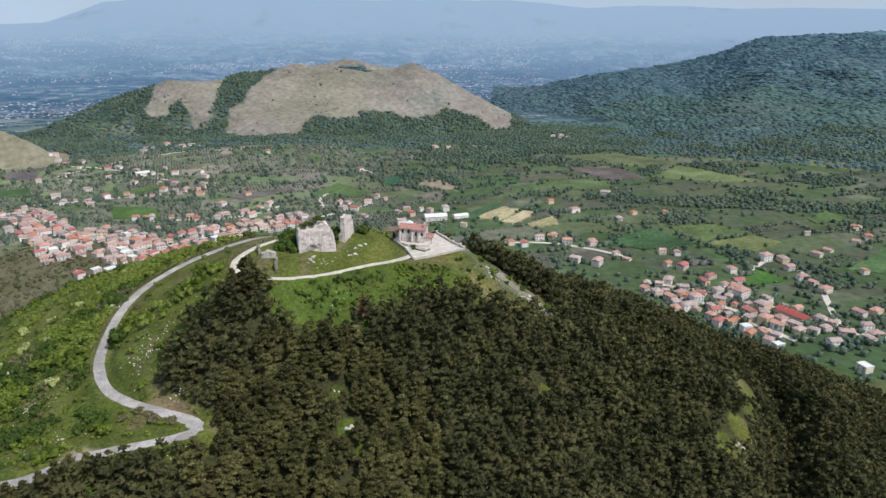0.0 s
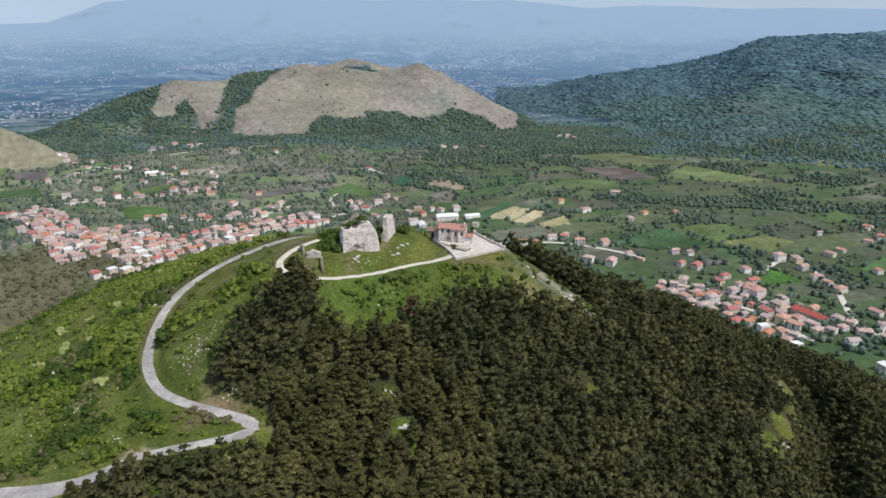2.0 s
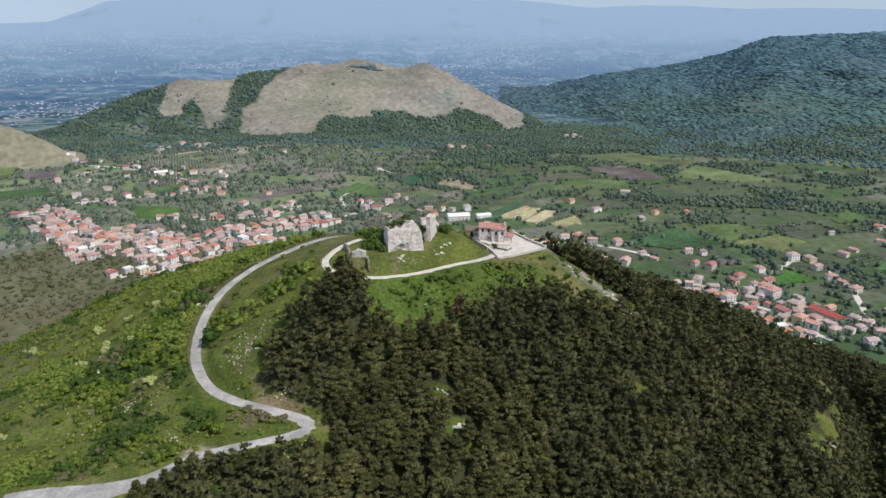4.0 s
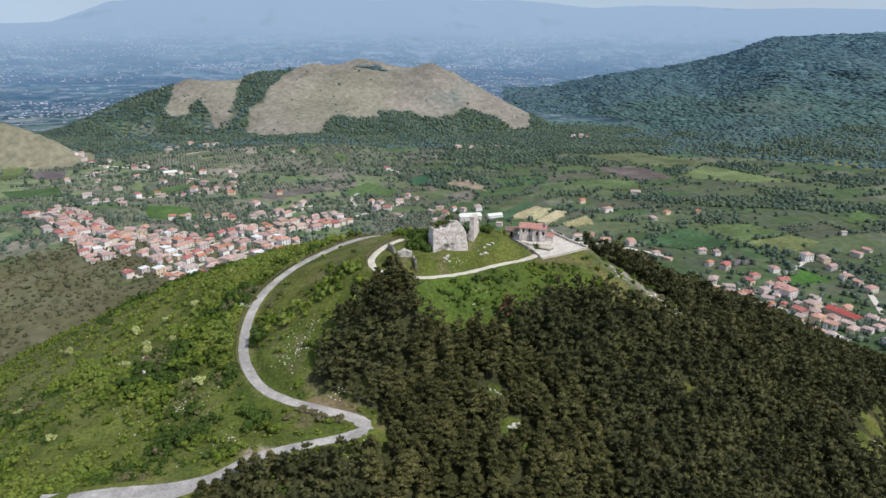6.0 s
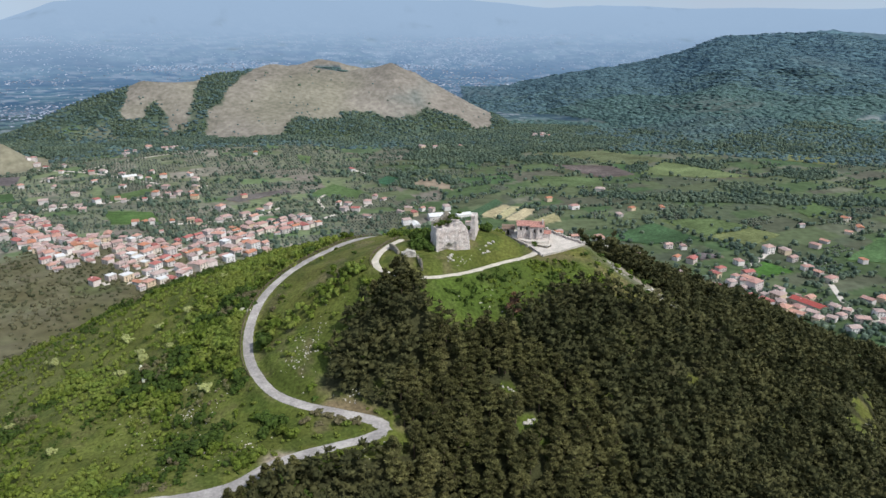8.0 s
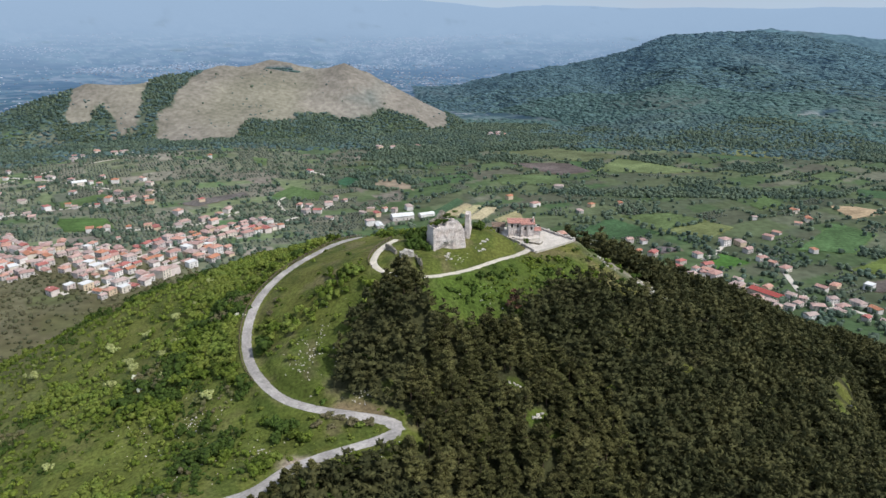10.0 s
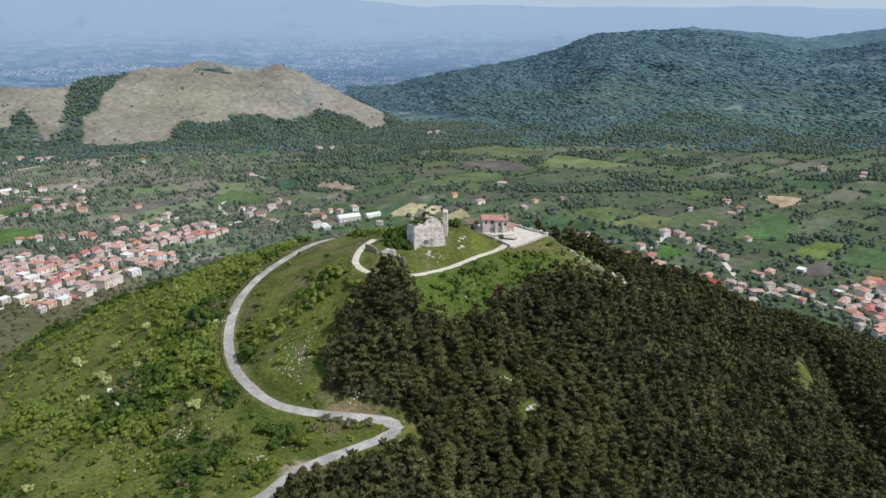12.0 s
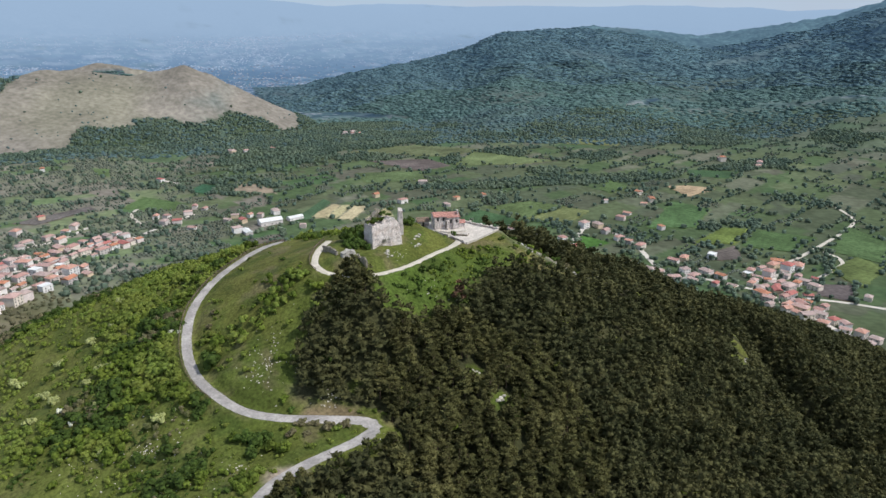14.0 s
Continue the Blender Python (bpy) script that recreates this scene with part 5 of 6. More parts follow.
for line in ([(452, 492), (486, 504), (520, 517), (580, 542), (634, 573), (660, 620)], [(436, 446), (478, 461), (498, 470), (507, 485), (509, 502)], [(-560, 1000), (-470, 1120), (-380, 1180)], [(-150, 850), (-160, 905), (-130, 960)]):
    p = spline(line, 6.0)
    ribbon("farm_lane", [(q[0], q[1], z + 0.3, 4.0) for q, z in zip(p, land(p[:, 0], p[:, 1]))], GRAVEL, "pale unpaved lane between fields", 0.15)


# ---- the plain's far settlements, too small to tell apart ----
# walls emit an even blue in place of the haze before them
def haze_glow(m, colour):
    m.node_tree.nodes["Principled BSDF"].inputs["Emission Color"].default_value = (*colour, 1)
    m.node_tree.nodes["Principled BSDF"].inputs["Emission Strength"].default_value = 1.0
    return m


def far_settlements(n, nearest, farthest, mat):
    rng = np.random.default_rng(n)
    az, r = np.radians(rng.uniform(-36, 56, n)), np.sqrt(rng.uniform(nearest ** 2, farthest ** 2, n))
    x, y = r * np.sin(az), r * np.cos(az)
    dense = 0.9 * smooth(0.0, 0.4, fbm(x, y * 2, 360, 4, 161)) + 0.1
    keep = (rng.random(n) < dense) & (massif(x, y)[0] <= 0) & (zones(x, y)[2] > 0.5)
    x, y = x[keep], y[keep]
    z = land(x, y)
    w, d, h = (rng.uniform(3.5, 9, len(x)), rng.uniform(3, 6, len(x)), rng.uniform(1.2, 2.4, len(x)))
    a = rng.uniform(0, 3.14, len(x))
    c, s = np.cos(a), np.sin(a)
    verts = []
    for sx, sy, top in ((-1, -1, 0), (1, -1, 0), (1, 1, 0), (-1, 1, 0), (-1, -1, 1), (1, -1, 1), (1, 1, 1), (-1, 1, 1)):
        u, v = sx * w / 2, sy * d / 2
        verts.append(np.stack([x + c * u - s * v, y + s * u + c * v, z - 2 + (h + 2) * top], -1))
    verts = np.stack(verts, 1).reshape(-1, 3)
    f = np.array([(4, 5, 6, 7), (0, 1, 5, 4), (1, 2, 6, 5), (2, 3, 7, 6), (3, 0, 4, 7)])
    faces = (f[None] + (np.arange(len(x)) * 8)[:, None, None]).reshape(-1, 4)
    tagged(new("far_settlement", array_mesh("far_settlement", verts, faces, [mat])), "tiny houses and sheds scattered over the distant plain, haze painted into their walls", "buildings", kind="stuff")


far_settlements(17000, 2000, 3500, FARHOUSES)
far_settlements(22000, 3400, 4250, haze_glow(FARTHEST, (0.2, 0.285, 0.42)))


# ---- the ruined castle ----
def rubble(name, length, thick, tops, seed, mat, label, category, m, cell=0.55, batter=0.0, cave=None, rough=0.22, below=1.2):
    """An uneven wall of rubble: tops are rows of share of the length and height; cave is a hollow (share, height, radius, depth) in its face."""
    rng = random.Random(seed)
    nx, nz = max(4, int(length / cell)), max(4, int(max(t[1] for t in tops) / cell))
    ny = max(2, int(thick / cell))
    bm = bmesh.new()
    grid = {}

    def top(s):
        return float(np.interp(s, [t[0] for t in tops], [t[1] for t in tops]))

    def vert(i, j, k):
        key = (i, j, k)
        if key not in grid:
            s, b, h = i / nx, j / ny, k / nz
            ragged = 0.45 * noise.noise(Vector((s * length * 0.8, b * 3, seed))) + 0.3 * noise.noise(Vector((s * length * 2.1, b * 5, seed + 3)))
            z = -below + (top(s) + ragged + below) * h
            x, y = s * length, b * thick
            y += batter * (1 - h) * (-1 if b < 0.5 else 1) * abs(b - 0.5) * 2
            x += batter * (1 - h) * (s - 0.5) * 1.2
            p = Vector((x * 0.7, y * 0.7, z * 0.7 + seed))
            x += rough * noise.noise(p + Vector((9, 0, 0))) * (1.6 if i in (0, nx) else 0.6)
            y += rough * (noise.noise(p) + 0.6 * noise.noise(p * 2.3)) * (1.5 if j in (0, ny) else 0.5)
            if cave and j == 0:
                d = math.hypot((x - cave[0] * length), (z - cave[1] - 0.25 * (x - cave[0] * length)) * 1.3) + 1.1 * noise.noise(Vector((x * 0.55, z * 0.8, seed + 4)))
                y += cave[3] * max(0.0, 1 - d / cave[2]) ** 0.6
            grid[key] = bm.verts.new((x, y, z))
        return grid[key]

    def quads(na, nb, at, flip):
        for a in range(na):
            for b in range(nb):
                f = [at(a, b), at(a + 1, b), at(a + 1, b + 1), at(a, b + 1)]
                bm.faces.new(f[::-1] if flip else f)

    quads(nx, nz, lambda a, b: vert(a, 0, b), False)
    quads(nx, nz, lambda a, b: vert(a, ny, b), True)
    quads(ny, nz, lambda a, b: vert(0, a, b), True)
    quads(ny, nz, lambda a, b: vert(nx, a, b), False)
    quads(nx, ny, lambda a, b: vert(a, b, nz), False)
    ob = part(name, bm, mat)
    ob.matrix_basis = m
    return tagged(ob, label, category)


rubble("ruined_tower", 11.4, 4.2, [(0, 7.9), (0.1, 7.3), (0.25, 7.5), (0.42, 7.6), (0.52, 8.3), (0.62, 8.9), (0.76, 9.0), (0.85, 8.2), (0.94, 6.6), (1, 4.2)], 3, RUIN,
       "ruined pale limestone tower with ragged top and hollow foot", "ruin", pose(-45.3, 209.8, gz(-41, 212) - 0.2, 0, 0, 20), 0.45, 0.5, (0.34, 0.2, 2.9, 1.5), 0.16)
rubble("ruined_wall", 7.4, 1.3, [(0, 8.0), (0.3, 8.3), (0.6, 8.0), (0.8, 7.2), (1, 5.0)], 5, RUIN, "tall ruined limestone wall slab standing alone beside the tower", "ruin",
       pose(-32.2, 219.3, gz(-31.5, 222) - 0.2, 0, 0, 75), 0.45, 0.25, None, 0.14)
rubble("ruined_wall", 6.0, 1.3, [(0, 8.6), (0.12, 9.2), (0.3, 9.0), (0.45, 10.2), (0.6, 11.3), (0.74, 11.6), (0.87, 10.8), (1, 8.8)], 15, OLDSTONE, "broken grey-brown back wall rising behind the tower's top", "ruin",
       pose(-45.4, 214.5, gz(-41, 212) - 0.2, 0, 0, 20), 0.4, 0.15, None, 0.25)
for k, (x, y, z, s) in enumerate(((2.0, 2.9, 7.9, 1.0), (3.4, 3.2, 7.9, 1.1), (4.8, 3.3, 8.2, 0.9), (6.7, 3.8, 9.6, 1.1), (0.8, 3.4, 7.8, 0.8))):
    ob = new("shrub", shrub_meshes[3 if k % 2 else 0][k])
    ob.matrix_basis = pose(-45.3, 209.8, gz(-41, 212) - 0.2, 0, 0, 20) @ pose(x, y, z) @ Matrix.Scale(s, 4)
    tagged(ob, "green shrub growing on the broken top of the tower", "shrub", "shrubs on the ruin")
for k, (x, y, s) in enumerate(((-1.6, 1.2, 1.6), (-2.2, 3.4, 2.1), (-3.8, 2.2, 1.7), (-4.6, 4.2, 1.9), (-1.3, 5.6, 2.0), (-6.0, 3.4, 1.3), (12.2, 4.6, 1.3), (12.6, 6.2, 1.6))):
    p = pose(-45.3, 209.8, 0, 0, 0, 20) @ Vector((x, y, 0))
    ob = new("shrub", shrub_meshes[3][k % 6])
    ob.matrix_basis = pose(p.x, p.y, gz(p.x, p.y) - 0.1, 0, 0, 50 * k) @ Matrix.Scale(s, 4)
    tagged(ob, "dark green dense shrub at the foot of the tower", "shrub", "shrubs on the ruin")
rubble("ruined_wall", 2.0, 1.3, [(0, 2.2), (0.6, 3.1), (1, 1.6)], 6, RUIN, "low ruined stump of limestone wall at the slab's foot", "ruin",
       pose(-34.2, 219.9, gz(-33.5, 220.5) - 0.2, 0, 0, 10), 0.4, 0.2)
rubble("low_wall", 8.5, 0.6, [(0, 1.0), (0.5, 1.6), (1, 1.3)], 7, OLDSTONE, "low broken stone wall on the grassy mound", "wall", pose(-60.2, 215.5, gz(-58.5, 211), 0, 0, -72), 0.5, 0.1)
rubble("low_wall", 4.2, 2.0, [(0, 1.2), (0.5, 2.0), (1, 1.3)], 8, STONE, "pale rounded remnant of masonry on the mound", "wall", pose(-56.2, 204.8, gz(-54.5, 205.5), 0, 0, 6), 0.45, 0.3)
rubble("low_wall", 7.0, 0.6, [(0, 1.4), (0.4, 1.3), (0.8, 2.0), (1, 1.6)], 9, OLDSTONE, "low broken stone wall running down the mound", "wall", pose(-51.8, 205.3, gz(-51, 202), 0, 0, -80), 0.5, 0.1)


# ---- the church and its terrace ----
def flat_poly(name, poly, z0, z1, mat, parent=None):
    bm = bmesh.new()
    low = [bm.verts.new((x, y, z0)) for x, y in poly]
    top = [bm.verts.new((x, y, z1)) for x, y in poly]
    bm.faces.new(top)
    bm.faces.new(low[::-1])
    for i in range(len(poly)):
        j = (i + 1) % len(poly)
        bm.faces.new((low[i], low[j], top[j], top[i]))
    return part(name, bm, mat, parent)


tagged(flat_poly("terrace", TERRACE, TERRACE_Z - 1.6, TERRACE_Z, PAVING), "pale paved terrace in front of the church", "terrace", kind="structure")


def wall_run(name, a, b, h, thick, mat, label, cap=None, z=TERRACE_Z, below=1.0):
    """A straight masonry wall between two plan points, with a coping of its own."""
    d = math.hypot(b[0] - a[0], b[1] - a[1])
    t = empty(name, pose(a[0], a[1], z, 0, 0, math.degrees(math.atan2(b[1] - a[1], b[0] - a[0]))), label, "wall")
    part("masonry", box_mesh(0, -thick / 2, -below, d, thick / 2, h, 0.03), mat, t)
    part("coping", box_mesh(-0.05, -thick / 2 - 0.06, h + 0.004, d + 0.05, thick / 2 + 0.06, h + 0.12, 0.02), cap or PAVING, t)
    return t


for a, b in zip(TERRACE[0:3], TERRACE[1:4]):
    wall_run("retaining_wall", a, b, 0.45, 0.5, PAVING, "pale stone retaining wall along the terrace edge", below=2.4)
for a, b in zip(TERRACE[3:7], TERRACE[4:8]):
    wall_run("parapet", a, b, 0.65, 0.4, CHURCH, "grey stone parapet along the terrace's far edge", below=2.0)
for k, (x, y) in enumerate(TERRACE[3:8]):
    t = empty("pillar", pose(x, y, TERRACE_Z, 0, 0, 25 + 8 * k), "square pale stone pillar in the terrace parapet", "pillar", "pillars of the parapet")
    part("shaft", box_mesh(-0.35, -0.35, -1.2, 0.35, 0.35, 1.0, 0.04), CHURCH, t)
    part("cap", box_mesh(-0.45, -0.45, 1.004, 0.45, 0.45, 1.14, 0.03), PAVING, t)
wall_run("low_wall", (-12.3, 226.6), (-9.9, 218.6), 0.7, 0.4, CHURCH, "low grey wall beside the terrace entrance")
wall_run("low_wall", (-10.8, 228.6), (-6.2, 225.4), 0.6, 0.4, OLDSTONE, "low dark wall round the garden before the church")
wall_run("low_wall", (-6.2, 225.4), (-4.6, 227.6), 0.6, 0.4, OLDSTONE, "low dark wall round the garden before the church")
wall_run("low_wall", (-17.4, 236.5), (-12.6, 227.2), 0.8, 0.4, CHURCH, "low grey wall beside the path to the church")
tagged(flat_poly("plinth", [(-17.0, 235.0), (-12.0, 230.4), (-8.6, 229.6), (-4.6, 230.2), (-4.2, 241.0), (-16.5, 242.5)], TERRACE_Z - 1.0, TERRACE_Z + 0.9, PAVING), "raised pale stone platform under the church", "platform", kind="structure")
tagged(flat_poly("garden_bed", [(-10.5, 228.4), (-6.3, 225.8), (-4.9, 227.6), (-8.4, 229.3)], TERRACE_Z - 0.1, TERRACE_Z + 0.12, SOIL), "small bed of dry grass before the church", "garden bed")


def empty_part(name, parent, label=""):
    ob = new(name)
    ob.parent = parent
    return tagged(ob, label)


def gable_block(t, x0, y0, x1, y1, h, rise, along_x=True, over=0.35, roof_label="", tiles=None):
    """A block with wall and a tiled saddle roof of separate tile rows, as parts of the thing t."""
    bm = bmesh.new()
    box(bm, x0, y0, -1.5, x1, y1, h)
    part("wall", bm, CHURCH, t)
    rows = 9
    roof = empty_part("roof", t, roof_label)
    mx, my = (x0 + x1) / 2, (y0 + y1) / 2
    for side in (-1, 1):
        half = (y1 - y0) / 2 + over if along_x else (x1 - x0) / 2 + over
        for r in range(rows):
            a, b = 1 - r / rows, 1 - (r + 1) / rows
            za, zb = h + rise * (1 - a), h + rise * (1 - b)
            if along_x:
                q = [(x0 - over, my + side * half * a, za + 0.10), (x1 + over, my + side * half * a, za + 0.10), (x1 + over, my + side * half * b, zb + 0.04), (x0 - over, my + side * half * b, zb + 0.04)]
            else:
                q = [(mx + side * half * a, y0 - over, za + 0.10), (mx + side * half * a, y1 + over, za + 0.10), (mx + side * half * b, y1 + over, zb + 0.04), (mx + side * half * b, y0 - over, zb + 0.04)]
            bm = bmesh.new()
            top = [bm.verts.new(p) for p in q]
            low = [bm.verts.new((p[0], p[1], p[2] - 0.14)) for p in q]
            flip = (side < 0) == along_x
            bm.faces.new(top if flip else top[::-1])
            bm.faces.new(low[::-1] if flip else low)
            for i in range(4):
                f = (low[i], low[(i + 1) % 4], top[(i + 1) % 4], top[i])
                bm.faces.new(f if flip else f[::-1])
            part("roof_course", bm, tiles or TILES, roof)
    bm = bmesh.new()
    if along_x:
        for x in (x0, x1):
            f = [bm.verts.new(p) for p in ((x, y0, h - 0.01), (x, y1, h - 0.01), (x, my, h + rise - 0.06))]
            bm.faces.new(f if x == x0 else f[::-1])
    else:
        for y in (y0, y1):
            f = [bm.verts.new(p) for p in ((x0, y, h - 0.01), (x1, y, h - 0.01), (mx, y, h + rise - 0.06))]
            bm.faces.new(f[::-1] if y == y0 else f)
    part("gable", bm, CHURCH, t)
    return roof


church = empty("church", pose(-15.5, 233.4, TERRACE_Z + 0.9, 0, 0, -9) @ Matrix.Diagonal((0.87, 0.95, 1.0, 1)), "small grey stone church with clay tile roofs and a bell gable", "church")
gable_block(church, 0, 0.9, 5.4, 7.2, 4.7, 1.0, True)
gable_block(church, 5.45, 0.3, 10.6, 7.4, 4.5, 1.1, True)
for x in (0.3, 5.4, 8.1):
    b = part("buttress", box_mesh(-0.35, -0.7, -1.4, 0.35, 0.0, 3.6, 0.05), CHURCH, church)
    b.matrix_basis = pose(x, 0.9 if x < 5 else 0.298, 0)
for x, y, z in ((1.5, 0.9, 3.7), (3.9, 0.9, 3.7), (6.9, 0.3, 3.0), (9.5, 0.3, 3.0)):
    w = part("window", box_mesh(-0.4, -0.05, -0.6, 0.4, 0.1, 0.6), DARK, church)
    w.matrix_basis = pose(x, y, z)
d = part("door", box_mesh(-0.06, -0.7, 0, 0.06, 0.7, 2.4), WOOD, church, "dark wooden church door")
d.matrix_basis = pose(10.62, 3.6, 0.0)
bm = box_mesh(-0.3, -1.1, 0, 0.3, -0.5, 2.2)
box(bm, -0.3, 0.5, 0, 0.3, 1.1, 2.2)
box(bm, -0.3, -1.1, 2.204, 0.3, 1.1, 2.7)
gable = part("bell_gable", bm, CHURCH, church, "open stone bell gable")
gable.matrix_basis = pose(10.2, 2.2, 4.6) @ Matrix.Scale(0.75, 4)
bell = bmesh.new()
bmesh.ops.create_cone(bell, cap_ends=True, segments=12, radius1=0.4, radius2=0.2, depth=0.7)
part("bell", bell, DARK, gable).matrix_basis = pose(0, 0, 1.6)
annex = empty("annex", pose(-19.6, 240.5, TERRACE_Z + 0.2, 0, 0, -9), "low brown stone outbuilding beside the church", "building")
gable_block(annex, 0, 0, 4.2, 5.0, 2.4, 0.8, True, tiles=OLDTILES)
part("door", box_mesh(-0.45, -0.06, 0, 0.45, 0.06, 2.0), DARK, annex).matrix_basis = pose(2.0, -0.03, 0)
porch = empty("porch", pose(-6.45, 232.6, TERRACE_Z, 0, 0, -9), "low stone porch at the church's end", "building")
gable_block(porch, 0.1, 1.2, 2.6, 5.0, 2.6, 0.7, True)


# ---- the wooden rail along the road's outer edge ----
def rail_section(points, label):
    t = empty("guard_rail", pose(*points[0]), label, "fence", "rails along the road")
    o = Vector(points[0])
    for p in points:
        ob = new("post", POST_MESH)
        ob.parent = t
        ob.matrix_basis = Matrix.Translation(Vector(p) - o)
    for h in (0.5, 0.95):
        for a, b in zip(points[:-1], points[1:]):
            a, b = Vector(a) - o, Vector(b) - o
            d = b - a
            ob = new("rail", RAIL_MESH)
            ob.parent = t
            ob.matrix_basis = Matrix.Translation(a + Vector((0, 0, h))) @ d.to_track_quat("X", "Z").to_matrix().to_4x4() @ Matrix.Diagonal((d.length, 1, 1, 1))
    return t


def mesh_only(bm, mat):
    me = bpy.data.meshes.new("mesh")
    bm.to_mesh(me)
    bm.free()
    me.materials.append(mat)
    return me


POST_MESH = mesh_only(box_mesh(-0.08, -0.08, -0.5, 0.08, 0.08, 1.1, 0.02), WOOD)
RAIL_MESH = mesh_only(box_mesh(0, -0.05, -0.06, 1, 0.05, 0.06), WOOD)


def rail_along(line, side, start, end, label, step=2.4):
    p = np.array(line)
    t = np.gradient(p[:, :2], axis=0)
    t /= np.hypot(t[:, 0], t[:, 1])[:, None]
    s = np.concatenate([[0], np.cumsum(np.hypot(*np.diff(p[:, :2], axis=0).T))])
    at = np.arange(start * s[-1], end * s[-1], step)
    pts = []
    for a in at:
        x, y = np.interp(a, s, p[:, 0]), np.interp(a, s, p[:, 1])
        dx, dy, w = np.interp(a, s, t[:, 0]), np.interp(a, s, t[:, 1]), np.interp(a, s, p[:, 3])
        x, y = x - side * dy * (w / 2 + 0.35), y + side * dx * (w / 2 + 0.35)
        pts.append((x, y, gz(x, y)))
    for i in range(0, len(pts) - 1, 10):
        chunk = pts[i:i + 11]
        if len(chunk) > 1:
            rail_section(chunk, label)


rail_along(ROADS[0], -1, 0.04, 0.52, "weathered wooden guard rail along the asphalt road")
rail_along(ROADS[1], -1, 0.0, 0.3, "weathered wooden guard rail along the gravel path")


# ---- stones ----
def stone_mesh(seed):
    bm = bmesh.new()
    bmesh.ops.create_icosphere(bm, subdivisions=1, radius=0.5)
    rng = random.Random(seed)
    for v in bm.verts:
        v.co = Vector((v.co.x * 1.2, v.co.y * 0.9, v.co.z * 0.7)) * rng.uniform(0.7, 1.2)
    return mesh_only(bm, STONE)


STONES = [stone_mesh(700 + i) for i in range(7)]
PATCHES = [(-117, 171, 8, 14, 0.5), (-112, 180, 7, 12, 0.45), (-122, 162, 6, 8, 0.45), (-86, 178, 9, 24, 0.42), (-80, 188, 8, 14, 0.35), (-70, 164, 4.5, 14, 0.4),
           (-41, 208, 2.8, 14, 0.8), (-33, 192, 7, 9, 0.4), (-24, 158, 1.6, 8, 1.0), (-28, 167, 1.3, 6, 0.8), (90, 183, 4, 10, 0.9), (30, 213, 7, 26, 1.0), (46, 215, 6, 22, 0.9), (16, 222, 4, 12, 0.8), (16, 217, 4, 8, 0.7),
           (-29, 214, 3, 10, 0.6), (-60, 147, 4, 8, 0.6), (-57, 143, 4, 6, 0.5)]


def scatter_stones():
    rng = random.Random(31)
    for cx, cy, reach, count, size in PATCHES:
        for _ in range(count):
            a, r = rng.uniform(0, 6.283), reach * abs(rng.gauss(0, 0.6))
            x, y = cx + r * math.cos(a), cy + r * math.sin(a)
            if min(float(along(np.array([x]), np.array([y]), line)[0][0]) for line in ROADS) < 2.9:
                continue
            s = size * rng.uniform(0.4, 1.5)
            ob = new("stone", rng.choice(STONES))
            ob.matrix_basis = pose(x, y, gz(x, y) + 0.12 * s, rng.uniform(-20, 20), rng.uniform(-20, 20), rng.uniform(0, 360)) @ Matrix.Scale(s, 4)
            tagged(ob, "pale grey limestone rock lying in the grass", "rock", "rocks on the slope")


scatter_stones()


def scree():
    """Small pale stones strewn over the open slopes, too many to count."""
    rng = np.random.default_rng(61)
    kinds = []
    for i in range(4):
        q = np.array([(-1, -1, -0.6), (1, -1, -0.6), (1, 1, -0.6), (-1, 1, -0.6), (-0.7, -0.7, 0.6), (0.7, -0.7, 0.5), (0.7, 0.7, 0.6), (-0.7, 0.7, 0.4)]) * 0.5 * rng.uniform(0.6, 1.3, (8, 3))
        kinds.append((q, np.array([(4, 5, 6, 7), (0, 1, 5, 4), (1, 2, 6, 5), (2, 3, 7, 6), (3, 0, 4, 7)])))
    rows = []
    for cx, cy, reach, count in ((-84, 180, 12, 80), (-116, 172, 12, 50), (-72, 163, 7, 24), (-112, 150, 16, 60), (-95, 150, 9, 30), (-38, 206, 6, 18), (-30, 193, 9, 14), (32, 212, 9, 70), (46, 215, 9, 60), (-130, 178, 14, 50), (-66, 145, 6, 20)):
        a, r = rng.uniform(0, 6.283, count), reach * np.abs(rng.normal(0, 0.55, count))
        rows.append(np.stack([cx + r * np.cos(a), cy + r * np.sin(a)], -1))
    p = np.concatenate(rows)
    p = p[np.minimum(along(p[:, 0], p[:, 1], ROADS[0])[0], along(p[:, 0], p[:, 1], ROADS[1])[0] + 1.5) > 3.4]
    s = rng.uniform(0.12, 0.36, len(p))
    scatter("scree", kinds, np.stack([p[:, 0], p[:, 1], ground(p[:, 0], p[:, 1]) + 0.08, s, s, rng.uniform(0, 6.28, len(p))], -1), STONE, "small pale stones strewn over the grassy slopes", "stones")


scree()
slab = stone_mesh(790)
for x, y, s in ((-27.5, 219.5, 3.2), (-25.8, 221.3, 2.6), (-28.6, 217.6, 1.8)):
    ob = new("rock_outcrop", slab)
    ob.matrix_basis = pose(x, y, gz(x, y) - 0.1, 8, 5, 40 * s) @ Matrix.Diagonal((s, s * 0.8, s * 0.35, 1))
    tagged(ob, "flat pale rock outcrop on the grassy mound", "rock", "outcrops on the mound")

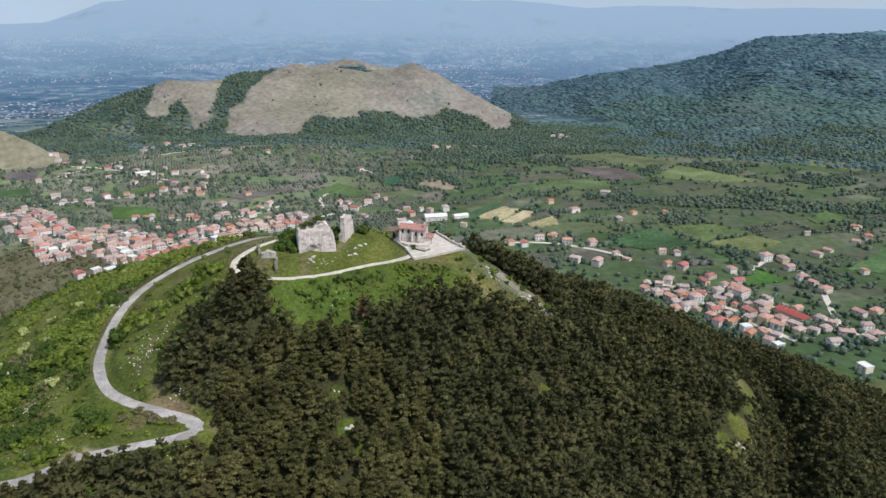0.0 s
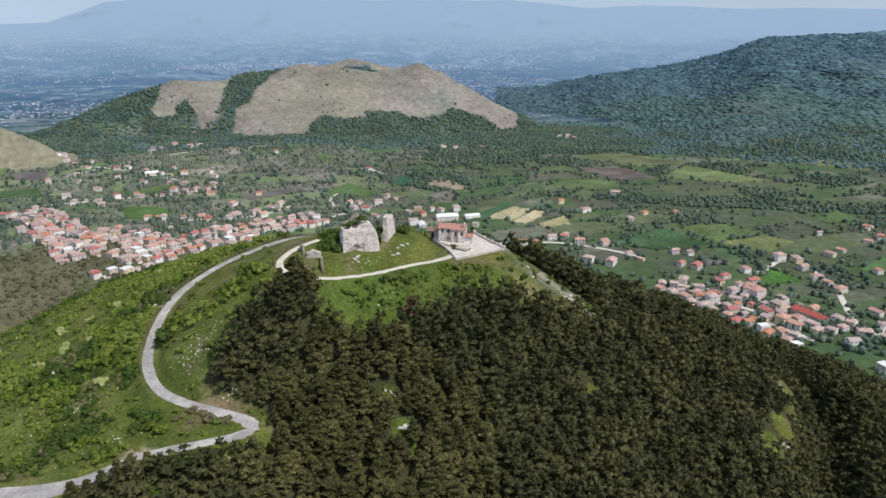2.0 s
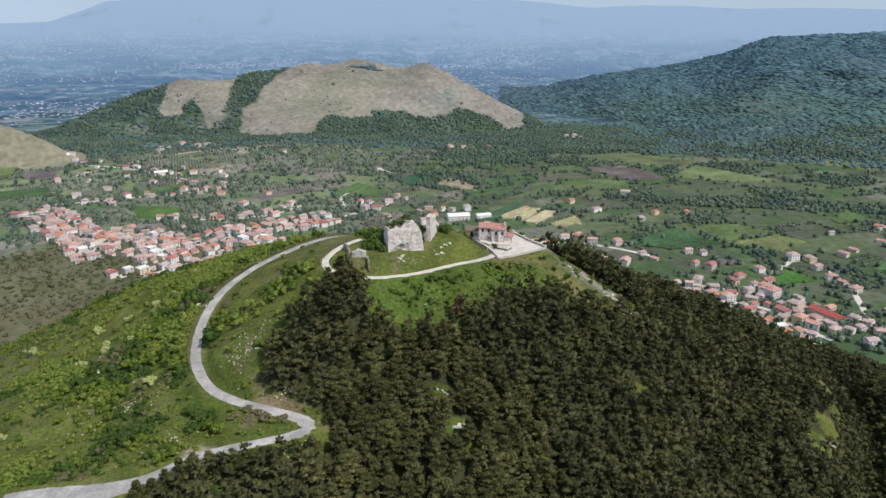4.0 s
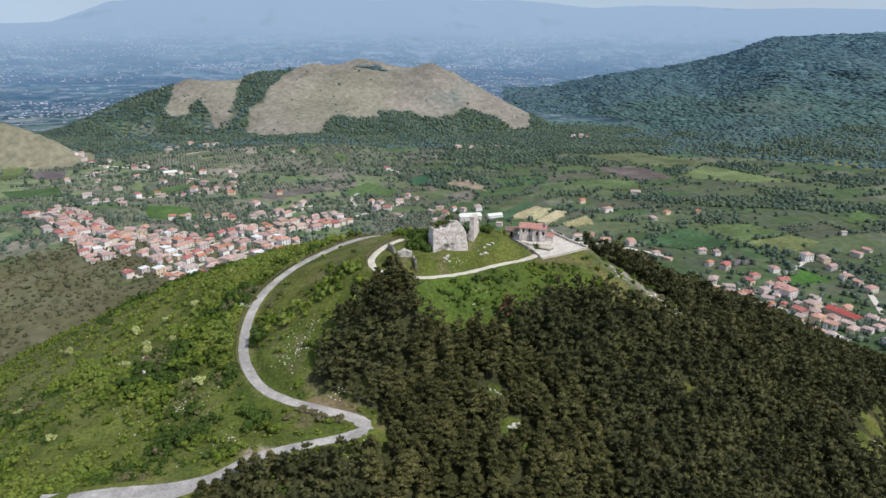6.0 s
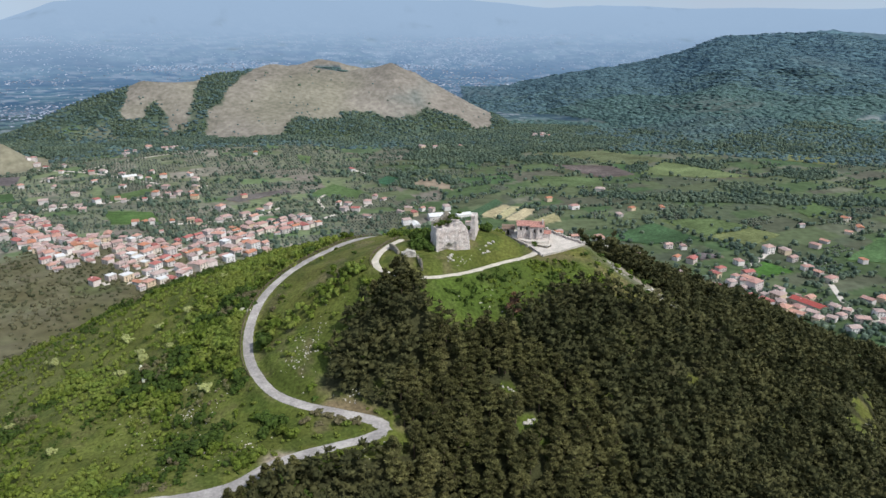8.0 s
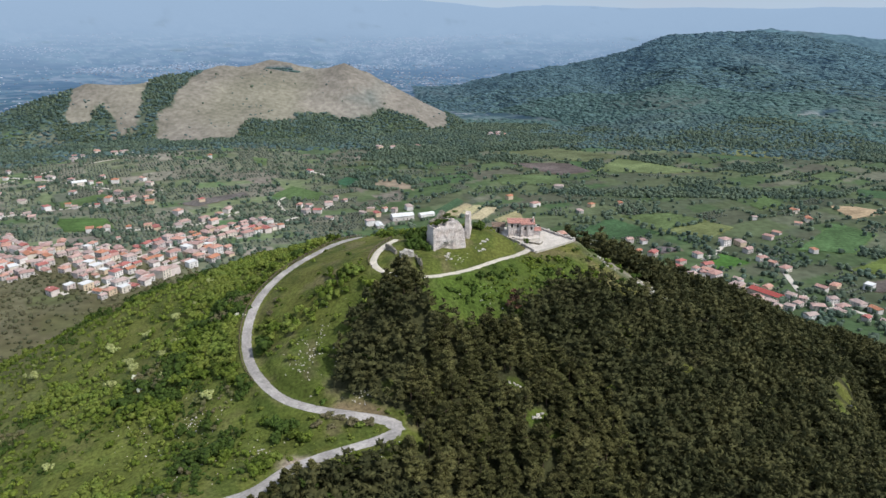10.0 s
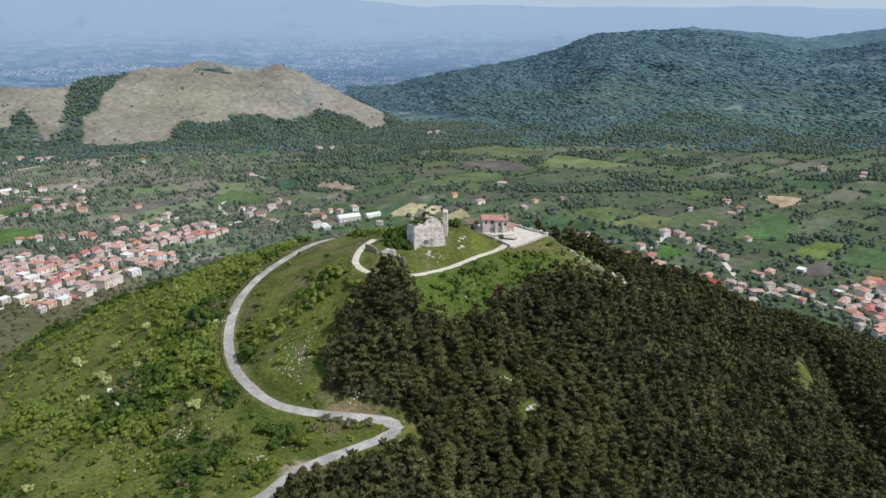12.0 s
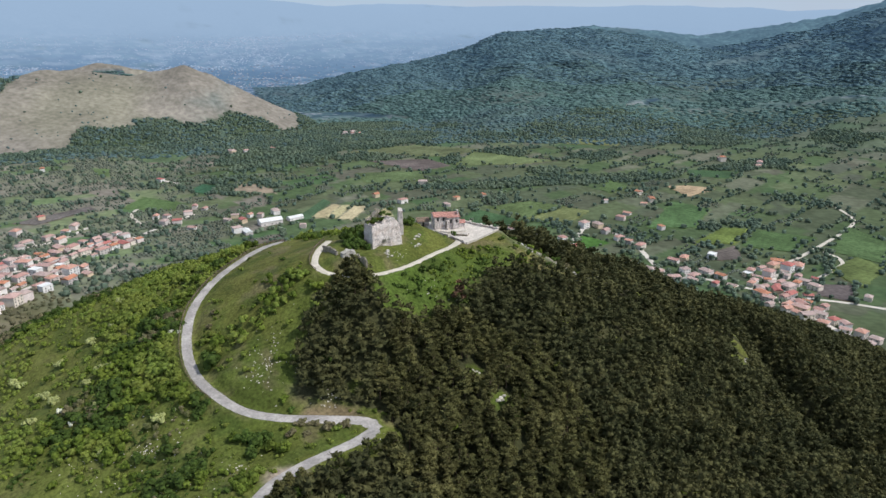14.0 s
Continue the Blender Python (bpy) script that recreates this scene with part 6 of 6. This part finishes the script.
# ---- single bushes and trees that stand out ----
def bush(name, x, y, s, mat, label, tall=1.0, seed=1, z=None):
    v, f = shrub_crown(seed, 9, 16, 0.22)
    ob = new(name, array_mesh(name, v, f, [mat]))
    ob.matrix_basis = pose(x, y, (gz(x, y) if z is None else z) - 0.15, 0, 0, 37 * seed) @ Matrix.Diagonal((s, s, s * tall, 1))
    return tagged(ob, label, "shrub")


for i, (x, y, s) in enumerate(((-107.7, 211.9, 1.5), (-128, 205, 1.0), (-133, 214, 1.2), (-140, 206, 0.9), (-146, 222, 1.3), (-122, 228, 1.1), (-136, 196, 0.8), (-150, 210, 1.2), (-127, 241, 1.2), (-143, 236, 1.4))):
    bush("hawthorn", x, y, s, BLOSSOM if i in (0, 3, 6) else CREAM, "rounded hawthorn bush in pale blossom on the slope", 1.1, 20 + i)
frng = random.Random(77)
for i in range(22):
    x, y = frng.uniform(-195, -112), frng.uniform(168, 262)
    bush("hawthorn", x, y, frng.uniform(0.9, 1.7), CREAM, "rounded hawthorn bush in pale blossom on the slope", 1.05, 160 + i)
bush("roadside_bush", -98.2, 191.5, 2.8, THICKET, "large green bush at the roadside, casting a shadow on it", 1.2, 41)
bush("roadside_bush", -96.5, 196.0, 1.7, SHRUB, "green bush at the roadside", 1.1, 42)
bush("roadside_bush", -69.0, 153.6, 1.3, TWIGS, "brownish bush in the bend of the road", 1.0, 43)
bush("roadside_bush", -73.0, 154.2, 1.4, TWIGS, "brownish bush in the bend of the road", 1.0, 44)
for i, (x, y, s) in enumerate(((-90, 155.5, 2.2), (-87, 153, 2.0), (-93, 158.5, 2.0), (-84.5, 151.5, 1.8), (-91.5, 152, 1.6), (-95.5, 161, 1.5), (-88, 157.5, 1.6))):
    bush("roadside_bush", x, y, s, (THICKET, SHRUB)[i % 2], "dense green bush on the slope below the road", 1.0, 90 + i)
for i, (x, y, s) in enumerate(((-79, 158.3, 1.2), (-76, 156.8, 1.1), (-81.5, 156.5, 1.2), (-78, 154.5, 1.0))):
    bush("roadside_bush", x, y, s, TWIGS, "brownish bush in the bend of the road", 0.8, 100 + i)
for i, (x, y, s) in enumerate(((-49.5, 213.5, 2.0), (-48.5, 217, 2.4), (-52, 219.5, 2.2), (-47, 222, 2.4), (-42, 221, 2.2), (-37, 220.5, 2.3), (-35.5, 223.5, 2.0), (-27.5, 227.5, 2.0), (-52.5, 214.5, 1.5))):
    bush("thicket_bush", x, y, s, THICKET, "dark green leafy bush behind the ruined tower", 1.15, 50 + i)
for i, (x, y, s) in enumerate(((-95.4, 211.0, 0.9), (-94.2, 216.5, 0.8), (-97.2, 205.5, 0.9), (-84.5, 234.5, 0.9))):
    bush("roadside_bush", x, y, s, (TWIGS, YELLOW)[i % 2], "small thin-leaved bush at the road's inner edge", 1.2, 120 + i)
for i, (x, y, s) in enumerate(((-110.5, 219.0, 2.0), (-109.0, 226.0, 2.2), (-104.5, 234.0, 2.4), (-98.0, 243.0, 2.2), (-91.0, 252.0, 2.5), (-84.0, 260.5, 2.4), (-77.5, 269.0, 2.4), (-114.0, 226.0, 2.4), (-103.0, 250.0, 2.5), (-93.0, 264.0, 2.6))):
    bush("thicket_bush", x, y, s, (SHRUB, THICKET, YELLOW)[i % 3], "rounded leafy bush on the crest beyond the road", 1.0, 140 + i)
for i, (x, y, s) in enumerate(((13, 226.5, 0.9), (18, 222.5, 1.2), (22.5, 223.5, 1.0), (27, 219.5, 1.4), (31, 217, 1.1), (34.5, 214.5, 1.3), (21, 217.5, 0.8), (29, 211.5, 1.0))):
    bush("rock_bush", x, y, s, (THICKET, TWIGS, SHRUB)[i % 3], "low bush among the rocks below the terrace", 0.9, 190 + i)
tower_z = gz(-41, 212)
for i, (x, y, s, h) in enumerate(((-43.2, 212.4, 0.9, 8.6), (-41.0, 213.2, 1.0, 8.8), (-38.8, 214.0, 0.9, 9.8), (-44.2, 212.6, 0.7, 8.6), (-37.8, 215.6, 0.8, 11.2))):
    bush("wall_shrub", x, y, s, THICKET, "small shrub rooted on top of the ruined tower", 0.7, 70 + i, tower_z + h - 0.2)
bush("garden_bush", -10.2, 228.3, 0.9, THICKET, "small dark bush on the terrace", 1.6, 80, TERRACE_Z)
v, f = pine_crown(910, 13, 18, 0.45)
dead = empty("dead_pine_tree", pose(-23.5, 190.0, gz(-23.5, 190) - 0.1), "withered pine tree with rusty brown needles", "tree")
part("trunk", trunk_mesh(6.0, 0.14, 911), BARK, dead)
crown = new("crown", array_mesh("crown", v * np.array([1.0, 1.0, 1.0]), f, [BROWN]))
crown.parent = dead
